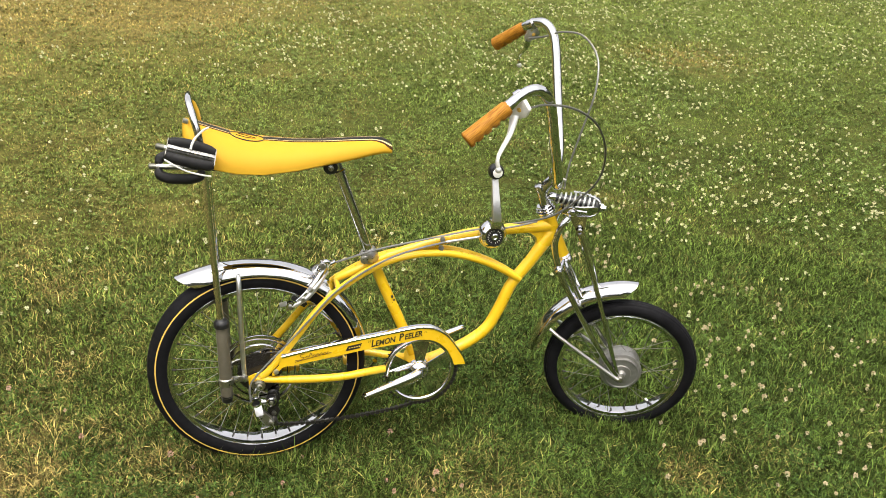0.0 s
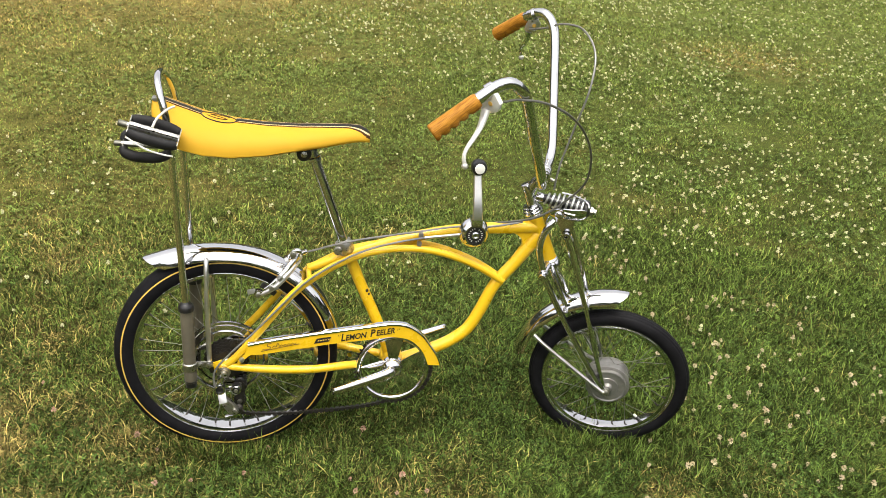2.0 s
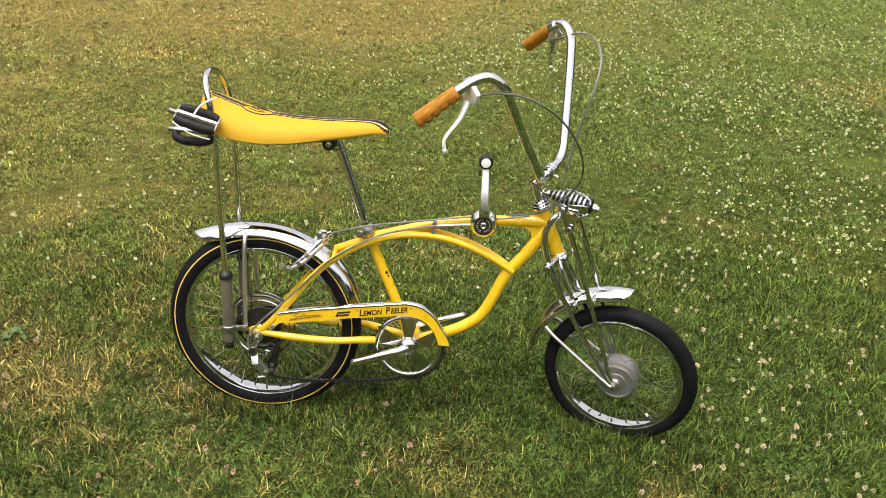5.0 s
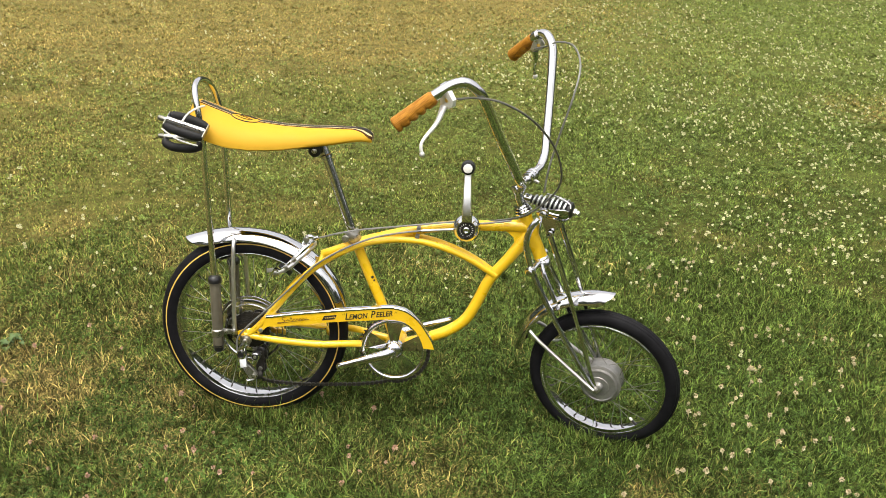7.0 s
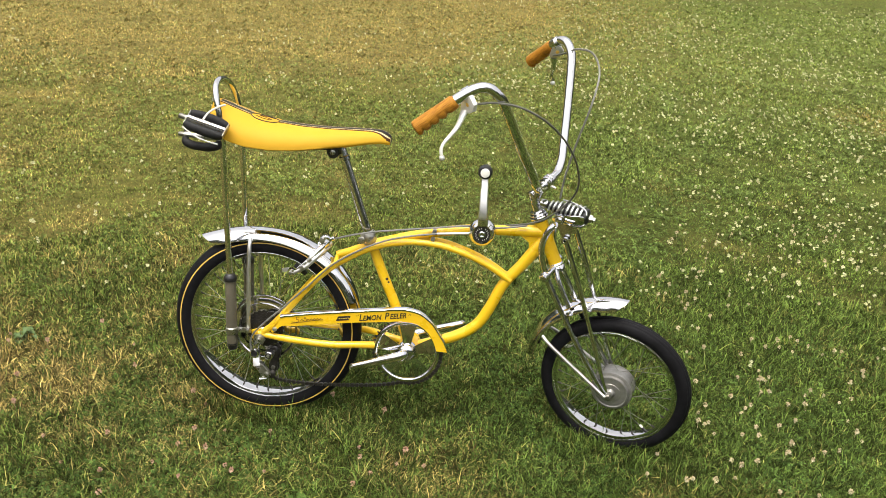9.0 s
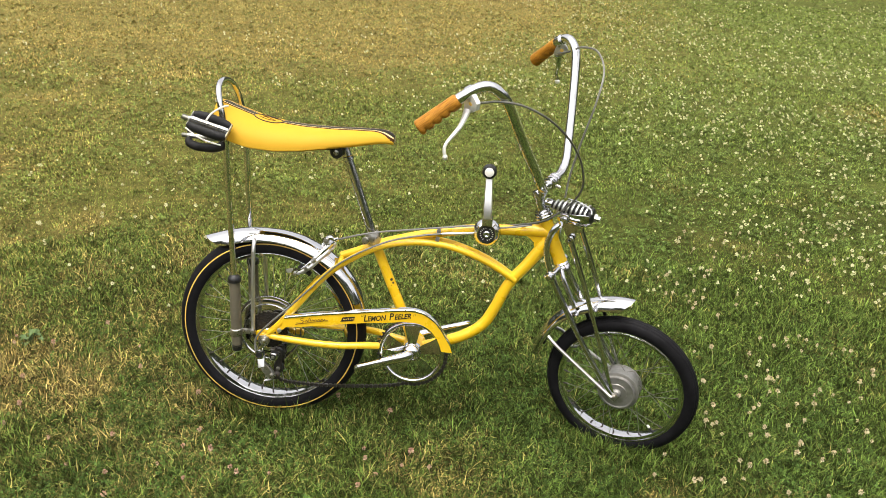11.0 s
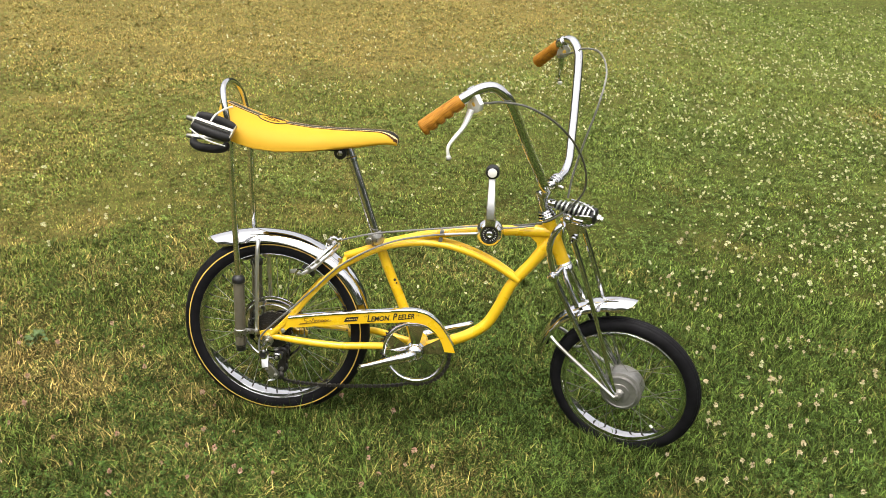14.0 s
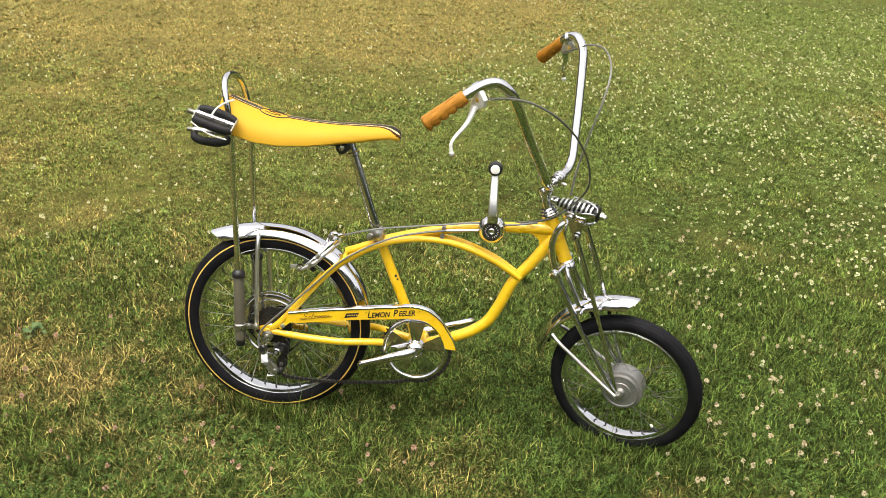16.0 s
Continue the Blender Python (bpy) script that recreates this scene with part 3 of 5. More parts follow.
CREAM_BESIDE = [(1.41, 0.08), (1.51, 0.08), (1.92, 0.08), (1.25, 0.12), (1.27, 0.12), (1.42, 0.12), (1.72, 0.12), (1.28, 0.13), (1.49, 0.14), (1.89, 0.14), (1.92, 0.14), (1.71, 0.15), (1.26, 0.18), (1.55, 0.18), (1.85, 0.18), (1.39, 0.2), (1.29, 0.22), (1.71, 0.22), (1.41, 0.23), (1.87, 0.23), (1.98, 0.23), (1.43, 0.25), (2.06, 0.25), (2.04, 0.26), (1.55, 0.27), (1.6, 0.27), (1.98, 0.27), (1.38, 0.28), (1.72, 0.32), (1.48, 0.33), (1.51, 0.33), (1.62, 0.34), (1.76, 0.34), (1.28, 0.35), (1.68, 0.35), (1.64, 0.37), (1.49, 0.4), (1.43, 0.41)]
CREAM_BEHIND = [(1.5, 0.41), (1.52, 0.41), (1.53, 0.43), (1.79, 0.44), (1.51, 0.47), (1.85, 0.49), (1.86, 0.52), (1.29, 0.55), (1.47, 0.56), (1.35, 0.58), (1.66, 0.62), (1.57, 0.63), (1.76, 0.63), (1.62, 0.64), (1.8, 0.64), (1.95, 0.64), (1.83, 0.65), (1.62, 0.68), (1.73, 0.68), (1.53, 0.68), (1.28, 0.71), (1.7, 0.71), (1.36, 0.72), (1.63, 0.72), (1.68, 0.73), (1.42, 0.83), (1.42, 0.84), (1.34, 0.88), (1.35, 0.91), (1.33, 0.94), (1.51, 0.94), (1.38, 0.96), (1.59, 0.97), (1.25, 0.98), (1.33, 0.99), (1.28, 1.01), (1.36, 1.02), (1.53, 1.04)]
CREAM_BEYOND = [(1.87, 1.04), (1.31, 1.08), (1.24, 1.14), (1.27, 1.15), (1.28, 1.15), (1.83, 1.15), (1.43, 1.18), (1.73, 1.19), (1.64, 1.21), (1.45, 1.23), (1.72, 1.23), (1.47, 1.25), (1.8, 1.27), (1.51, 1.4), (1.63, 1.42), (1.91, 1.44), (1.67, 1.45), (1.43, 1.46), (1.53, 1.48), (1.79, 1.48), (2.03, 1.48), (1.52, 1.54), (1.58, 1.57), (1.39, 1.57), (1.89, 1.6), (1.74, 1.61), (1.42, 1.65), (1.62, 1.7), (1.68, 1.71), (1.73, 1.74), (1.9, 1.75), (1.98, 1.77), (1.46, 1.78), (2.13, 1.78), (2.17, 1.79), (2.07, 1.87), (2.01, 1.89)]
PINK_AT = [(-0.9, 0.22), (-0.88, 0.17), (-0.76, 0.19), (-0.5, 0.23), (-0.44, 0.11), (-0.68, -0.15), (-0.53, -0.27), (-0.37, -0.23), (-0.74, -0.02), (-0.68, -0.23), (-0.6, -0.4), (-0.43, -0.36), (-0.32, -0.38), (-0.28, -0.46), (-0.21, -0.32), (-0.17, -0.25), (-0.22, -0.0), (-0.17, -0.05), (-0.15, -0.17), (-0.09, -0.25), (-0.12, -0.37), (-0.66, 0.35), (-0.07, -0.16), (-0.02, -0.31), (-0.0, -0.33), (0.05, -0.14), (0.1, -0.06), (0.18, 0.05), (0.3, -0.17), (0.31, -0.22), (0.42, -0.17), (0.48, -0.22), (0.31, -0.33), (0.08, -0.31), (0.04, -0.01), (0.34, 0.01), (0.41, -0.22), (0.35, -0.28)]
for spots, mat, label, group in ((CREAM_NEAR + CREAM_BESIDE + CREAM_BEHIND + CREAM_BEYOND, CREAM, "cream clover blossom with browning lower petals, in the grass", "cream clover blossoms"), (PINK_AT, PINK, "faded pinkish clover blossom low in the grass", "pinkish clover blossoms")):
    heads = [blossom_mesh(k, mat) for k in range(5)]
    for n, (x, y) in enumerate(spots):
        ob = new("clover_blossom", heads[n % 5])
        size = 0.62 + 0.42 * ((n * 37) % 11) / 11
        ob.matrix_world = pose(x, y, ground_height(x, y), 8 - (n * 13) % 17, (n * 7) % 15 - 7, n * 67) @ Matrix.Scale(size, 4)
        tagged(ob, label, "flower", group)



def make_weed():
    """A low rosette of broad leaves."""
    weed = new("broadleaf_weed")
    weed.matrix_world = pose(-0.86, 0.22, ground_height(-0.86, 0.22))
    tagged(weed, "lush green broad-leaved weed, low in the drier grass", "weed")
    rng = np.random.default_rng(6)
    for k in range(13):
        bm = bmesh.new()
        turn, long, wide, rise = k * 2.4, rng.uniform(0.024, 0.044), rng.uniform(0.007, 0.012), rng.uniform(0.012, 0.03)
        rows = []
        for u, w in ((0, 0.12), (0.25, 0.3), (0.5, 0.9), (0.72, 1.0), (0.9, 0.6), (1.0, 0.06)):
            z = 0.006 + rise * math.sin(u * 2.3)
            rows.append([bm.verts.new((u * long, v * w * wide, z + abs(v) * 0.35 * wide * w)) for v in (-1, 0, 1)])
        for p, q in zip(rows, rows[1:]):
            for i in range(2):
                bm.faces.new((p[i], p[i + 1], q[i + 1], q[i]))
        part("leaf", bm, WEED, weed, m=pose(rng.normal(0, 0.016), rng.normal(0, 0.012), 0, 0, 0, math.degrees(turn)))


make_weed()


def make_woods(count=34000):
    """The wood that stands all round the lawn, far outside the view: clumps of leaves on a ring."""
    rng = np.random.default_rng(33)
    a = rng.uniform(0, 2 * np.pi, count)
    crest = 8.5 + 2.0 * np.sin(5 * a) + 1.3 * np.sin(13 * a + 1) + 0.8 * np.sin(31 * a)
    h = crest * rng.random(count) ** 0.8
    d = 27 + rng.uniform(-1.5, 3.5, count) + 1.5 * np.sin(17 * a)
    c = np.stack([0.5 + d * np.cos(a), d * np.sin(a), h], -1)
    u = rng.normal(size=(count, 3))
    u /= np.linalg.norm(u, axis=1, keepdims=True)
    w = np.cross(u, rng.normal(size=(count, 3)))
    w /= np.linalg.norm(w, axis=1, keepdims=True)
    r = rng.uniform(0.25, 0.65, (count, 1))
    v = np.stack([c - u * r, c + w * r * 0.6, c + u * r, c - w * r * 0.6], 1).reshape(-1, 3)
    k = 4 * np.arange(count)[:, None]
    me = bulk_mesh("far_woods", v, [k + [0, 1, 2, 3]], [4], FOLIAGE)
    return tagged(new("far_woods", me), "dark green leafy wood standing round the lawn", "woods", kind="stuff")


make_woods()

# ---- bicycle ----
BIKE_LEAN = 5.7
bicycle = new("bicycle")
bicycle.empty_display_size = 0.2
bicycle.matrix_world = pose(0, -0.015, 0, -BIKE_LEAN, 0, 0)
bpy.context.view_layer.update()
tagged(bicycle, "yellow vintage banana-seat bicycle with chrome high handlebars, standing on the lawn", "bicycle")

# the steered front: everything that turns with the fork
HEAD = Vector((0.737, 0, 0.62))
HEAD_ANGLE, STEER = 66.0, -20.0
STEER_AXIS = Vector((-math.cos(radians(HEAD_ANGLE)), 0, math.sin(radians(HEAD_ANGLE))))
TURNED = Matrix.Translation(HEAD) @ Matrix.Rotation(radians(STEER), 4, STEER_AXIS) @ Matrix.Translation(-HEAD)
AXLE = (0.006, 0.0, 0.281)
FRONT = (0.973, 0.0, 0.205)
BB = (0.402, 0.0, 0.256)


def xz(rows, y):
    return [(x, y, z) for x, z in rows]


def mirrored(pts):
    return [(x, -y, z) for x, y, z in pts]


def make_frame():
    bm = sweep(xz([(0.284, 0.545), (0.325, 0.447), (0.362, 0.362), (0.402, 0.256)], 0), 0.0135, 16, 3)
    frame_ob = part("frame", bm, PAINT, bicycle, "glossy yellow cantilever steel frame with small paint chips")
    part("down_tube", sweep(xz([(0.748, 0.595), (0.732, 0.576), (0.695, 0.522), (0.647, 0.459), (0.617, 0.391), (0.587, 0.338), (0.54, 0.302), (0.482, 0.276), (0.415, 0.252)], 0), [0.019, 0.0175, 0.0155, 0.015, 0.015, 0.015, 0.015, 0.015, 0.015], 16, 5), PAINT, frame_ob)
    part("top_tube", sweep(xz([(0.735, 0.614), (0.64, 0.608), (0.54, 0.601), (0.455, 0.586), (0.375, 0.566), (0.302, 0.543), (0.24, 0.517), (0.195, 0.50)], 0), [0.0175, 0.014, 0.0135, 0.013, 0.012, 0.012, 0.011, 0.010], 16, 5), PAINT, frame_ob)
    cant = [(0.664, -0.010, 0.473), (0.603, -0.014, 0.511), (0.541, -0.016, 0.538), (0.475, -0.018, 0.556), (0.41, -0.020, 0.560), (0.36, -0.023, 0.555), (0.31, -0.026, 0.543),
            (0.252, -0.031, 0.517), (0.195, -0.037, 0.481), (0.155, -0.042, 0.446), (0.12, -0.050, 0.407), (0.073, -0.058, 0.348), (0.03, -0.064, 0.299), (0.008, -0.066, 0.281)]
    for side in (cant, mirrored(cant)):
        part("cantilever_tube", sweep(side, 0.0088, 14, 4), PAINT, frame_ob)
    stay = [(-0.004, -0.066, 0.277), (0.09, -0.065, 0.267), (0.195, -0.061, 0.262), (0.272, -0.053, 0.266), (0.33, -0.036, 0.262), (0.40, -0.022, 0.254)]
    for side in (stay, mirrored(stay)):
        part("chainstay", sweep(side, [0.008, 0.0098, 0.0098, 0.0098, 0.0098, 0.009], 14, 4), PAINT, frame_ob)
    for s in (-1, 1):
        part("dropout", plate([(-0.020, 0.262), (-0.008, 0.255), (0.008, 0.258), (0.020, 0.270), (0.020, 0.287), (-0.004, 0.292), (-0.022, 0.285)], s * 0.069, s * 0.063), PAINT, frame_ob)
    a, b = Vector((0.727, 0, 0.645)), Vector((0.779, 0, 0.529))
    part("head_tube", lathe([(0.0175, 0), (0.0185, 0.004), (0.0175, 0.012), (0.0172, 0.115), (0.0185, 0.123), (0.0178, 0.127)], b, a - b, 24), PAINT, frame_ob)
    web = [(0.665, 0.606), (0.735, 0.612), (0.752, 0.585), (0.700, 0.530), (0.700, 0.548), (0.706, 0.566), (0.703, 0.582), (0.690, 0.593)]
    part("head_gusset", loft([[(x, y, z) for x, z in web] for y in (-0.007, 0.007)]), PAINT, frame_ob)
    part("bottom_bracket_shell", lathe([(0.026, -0.034), (0.028, -0.032), (0.028, 0.032), (0.026, 0.034)], BB, n=24), PAINT, frame_ob)
    part("brake_bridge", sweep([(0.199, -0.036, 0.486), (0.197, -0.024, 0.492), (0.196, 0, 0.496), (0.197, 0.024, 0.492), (0.199, 0.036, 0.486)], 0.0062, 12, 5), PAINT, frame_ob)
    part("seat_clamp", lathe([(0.018, -0.016), (0.020, -0.012), (0.020, 0.012), (0.018, 0.016)], (0.279, 0, 0.556), (-0.37, 0, 0.93), 20), STEEL, frame_ob, "grey steel seat clamp")
    part("clamp_bolt", lathe([(0.004, -0.03), (0.009, -0.029), (0.010, -0.022), (0.006, -0.02), (0.006, 0.02)], (0.262, 0, 0.553), n=12), STEEL, frame_ob)
    for x, z, r in ((0.334, 0.447, 0.0042), (0.339, 0.438, 0.0030), (0.336, 0.431, 0.0024)):
        part("paint_chip", lathe([(r, 0.0), (r * 0.7, 0.0006)], (x, -0.0118, z), (0.5, -0.8, 0.2), 7), INK, frame_ob, "dark chip in the paint")
    return frame_ob


frame_part = make_frame()


def make_wheel(name, centre, outer, width, rim_in, stripe, spokes, hub, m, label):
    """Rim with tyre, hub and crossed spokes, turning about the y axis at centre."""
    tube = width / 2
    rim_r = outer - 2 * tube * (0.88 if width < 0.05 else 0.79)
    h = width * 0.36
    rim_bm = lathe([(rim_r + 0.004, -h), (rim_r + 0.005, -h - 0.0015), (rim_r - 0.003, -h - 0.001), (rim_in + 0.0015, -h * 0.92), (rim_in, -h * 0.55), (rim_in, h * 0.55), (rim_in + 0.0015, h * 0.92),
                    (rim_r - 0.003, h + 0.001), (rim_r + 0.005, h + 0.0015), (rim_r + 0.004, h), (rim_in + 0.008, 0)], centre, n=96, ring=True)
    wheel = part(name, rim_bm, CHROME, bicycle, label, m)
    mid = outer - tube
    prof = []
    ribbed = width < 0.05  # the front tyre has fine grooves round its tread, the rear slick none
    for i in range(49 if ribbed else 24):
        a = math.radians(-128 + 256 * i / (48 if ribbed else 23))
        r = tube - (0.0011 if ribbed and abs(math.degrees(a)) < 52 and i % 4 == 0 else 0)
        prof.append((mid + r * math.cos(a), r * math.sin(a)))
    prof += [(rim_r - 0.002, h * 0.6), (rim_r - 0.002, -h * 0.6)]
    part("tyre", lathe(prof, centre, n=112, ring=True), RUBBER, wheel, "black rubber tyre")
    if stripe:
        for s in (-1, 1):
            a0, a1 = math.radians(stripe - 2.8), math.radians(stripe + 2.8)
            q = [(mid + (tube + e) * math.cos(a), s * (tube + e) * math.sin(a)) for e, a in ((-0.001, a0), (0.0006, a0), (0.0008, (a0 + a1) / 2), (0.0006, a1), (-0.001, a1))]
            part("sidewall_stripe", lathe(q, centre, n=112, ring=True), GOLD, wheel, "thin gold sidewall stripe")
    for s in (-1, 1):
        bead = [(rim_r - 0.001 + 0.0017 * math.cos(radians(k * 45)), s * (h + 0.0012) + 0.0017 * math.sin(radians(k * 45))) for k in range(8)]
        part("rim_bead", lathe(bead, centre, n=96, ring=True), CHROME, wheel, "bright rolled rim edge")
    part("hub", lathe(hub["profile"], centre, n=48), hub["material"], wheel, hub["label"], smooth=24)
    spoke_mesh = None
    c = Vector(centre)
    for i in range(spokes):
        s = -1 if i % 2 else 1
        a = 2 * math.pi * i / spokes
        cross = (0.62 if (i // 2) % 2 else -0.62)
        fl = hub["flange"]
        p = Vector((fl * math.cos(a + cross), s * hub["half"], fl * math.sin(a + cross)))
        q = Vector(((rim_in + 0.003) * math.cos(a), s * 0.004, (rim_in + 0.003) * math.sin(a)))
        if spoke_mesh is None:
            b = sweep([(0, 0, 0), (0, 0, 1)], 0.0009, 6, 1, smooth=False)
            spoke_mesh = finish(b, "spoke", hub.get("spoke", STEEL))
            nipple_mesh = finish(rod((0, 0, 0), (0, 0, 0.012), 0.0022, 6, r2=0.0028), "nipple", GREASE)
        long = (q - p).length
        ob = part("spoke", spoke_mesh, hub.get("spoke", STEEL), wheel)
        ob.matrix_local = Matrix.Translation(c + p) @ (q - p).to_track_quat("Z", "Y").to_matrix().to_4x4() @ Matrix.Diagonal((1, 1, long, 1))
        ob = part("nipple", nipple_mesh, GREASE, wheel)
        ob.matrix_local = Matrix.Translation(c + q - (q - p).normalized() * 0.011) @ (q - p).to_track_quat("Z", "Y").to_matrix().to_4x4()
    return wheel


REAR_HUB = {"profile": [(0.006, -0.062), (0.008, -0.06), (0.016, -0.05), (0.030, -0.034), (0.032, -0.030), (0.016, -0.026), (0.014, 0.0), (0.016, 0.026), (0.030, 0.030), (0.030, 0.034), (0.012, 0.04), (0.006, 0.062)],
            "material": CHROME, "label": "chrome hub", "flange": 0.028, "half": 0.031, "spoke": SPOKE}
FRONT_HUB = {"profile": [(0.008, -0.052), (0.012, -0.046), (0.0125, -0.0435), (0.026, -0.0435), (0.027, -0.0420), (0.0425, -0.0420), (0.0445, -0.0435), (0.0470, -0.0430), (0.0475, -0.0400), (0.0478, -0.0340), (0.0540, -0.0335), (0.0560, -0.0325), (0.0560, -0.0290), (0.0535, -0.0280), (0.0535, 0.008),
                         (0.0560, 0.009), (0.0560, 0.012), (0.03, 0.018), (0.022, 0.03), (0.024, 0.034), (0.012, 0.04), (0.008, 0.05)], "material": DRUM, "label": "grey cast drum brake hub", "flange": 0.054, "half": 0.012, "spoke": DULL}
rear_wheel = make_wheel("rear_wheel", AXLE, 0.262, 0.060, 0.203, 72, 36, REAR_HUB, None, "chrome rear rim with a wide slick gold-striped tyre")
front_wheel = make_wheel("front_wheel", FRONT, 0.206, 0.044, 0.155, None, 28, FRONT_HUB, TURNED, "small chrome front rim with a black tyre")
part("valve", rod((FRONT[0] + 0.104, -0.004, FRONT[2] - 0.122), (FRONT[0] + 0.092, -0.006, FRONT[2] - 0.108), 0.004), BLACK, front_wheel)
part("valve_cap", rod((FRONT[0] + 0.092, -0.006, FRONT[2] - 0.108), (FRONT[0] + 0.087, -0.007, FRONT[2] - 0.102), 0.0034), WHITE, front_wheel, "pale valve cap")
part("spoke_guard_disc", lathe([(0.054, -0.0345), (0.062, -0.0350), (0.072, -0.0345), (0.084, -0.0325), (0.087, -0.0345), (0.092, -0.0360), (0.096, -0.0345), (0.097, -0.0325), (0.090, -0.0312), (0.054, -0.0325)], AXLE, n=64, ring=True), CHROME, rear_wheel, "chrome spoke guard disc with a rolled rim")
part("disc_ring", lathe([(0.066, -0.0350), (0.068, -0.0385), (0.072, -0.0385), (0.074, -0.0345)], AXLE, n=56, ring=True), CHROME, rear_wheel)
for i, r in enumerate((0.052, 0.046, 0.040, 0.034, 0.029)):
    y = -0.038 - 0.0045 * i
    teeth = []
    n = int(r * 2 * math.pi / 0.0127) * 2
    for k in range(n):
        a = 2 * math.pi * k / n
        q = r + (0.002 if k % 2 else -0.002)
        teeth.append((AXLE[0] + q * math.cos(a), AXLE[2] + q * math.sin(a)))
    part("sprocket", plate(teeth, y - 0.0009, y + 0.0009), GREASE, rear_wheel, "dark greasy rear sprocket")


def make_fender(name, centre, rows, depth, label, m=None, slants=(0, 0)):
    """A rolled chrome mudguard; rows are (angle, radius, half width) along its ridge; slants cut its two ends back at the sides."""
    rings = []
    cx, _, cz = centre
    for n, (ang, rad, hw, *drop) in enumerate(rows):
        t = n / (len(rows) - 1)
        ring = []
        for inner in (0, 1):
            steps = range(11) if not inner else range(10, -1, -1)
            for i in steps:
                u = -1 + 2 * i / 10
                y = hw * math.sin(u * math.radians(80)) / math.sin(math.radians(80))
                r = rad - (drop[0] if drop else depth) * (1 - math.cos(u * math.radians(80))) - (0.0016 if inner else 0)
                a = math.radians(ang + u * u * (slants[0] * max(0, 1 - t * 4) + slants[1] * max(0, t * 4 - 3)))
                ring.append((cx + r * math.cos(a), y, cz + r * math.sin(a)))
        rings.append(ring)
    return part(name, loft(rings), CHROME, bicycle, label, m)


rear_rows = []
for k in range(31):
    t = k / 30
    ang = 12 + (127 - 12) * t
    flare = max(0.0, (t - 0.62) / 0.38)
    rear_rows.append((ang, 0.277 + 0.026 * flare ** 1.8 + 0.003 * flare ** 8, 0.039 * (1 - 0.15 * max(0, (t - 0.96) / 0.04)), 0.0315 + 0.017 * flare ** 1.5))
rear_fender = make_fender("rear_fender", AXLE, rear_rows, 0.0315, "polished chrome rear fender with a flared tail", None, (0, -5.5))
front_rows = []
for k in range(25):
    t = k / 24
    front_rows.append((87.5 + (171 - 87.5) * t, 0.263 - 0.006 * max(0, (t - 0.7) / 0.3), 0.033 * (1 - 0.12 * max(0, (0.08 - t) / 0.08)), 0.030 + 0.006 * max(0, 0.3 - t) / 0.3))
front_fender = make_fender("front_fender", FRONT, front_rows, 0.030, "short polished chrome front fender", TURNED, (8, -4))
for s in (-1, 1):
    part("fender_stay", sweep([(0.769, s * 0.028, 0.319), (0.80, s * 0.040, 0.300), (0.90, s * 0.050, 0.235), (0.972, s * 0.060, 0.192)], 0.0048, 10, 3), LEVER, front_fender)
    part("fender_stay", sweep([(-0.034, s * 0.030, 0.535), (-0.033, s * 0.046, 0.520), (-0.033, s * 0.056, 0.44), (-0.030, s * 0.068, 0.285)], 0.0058, 10, 3), LEVER, rear_fender)


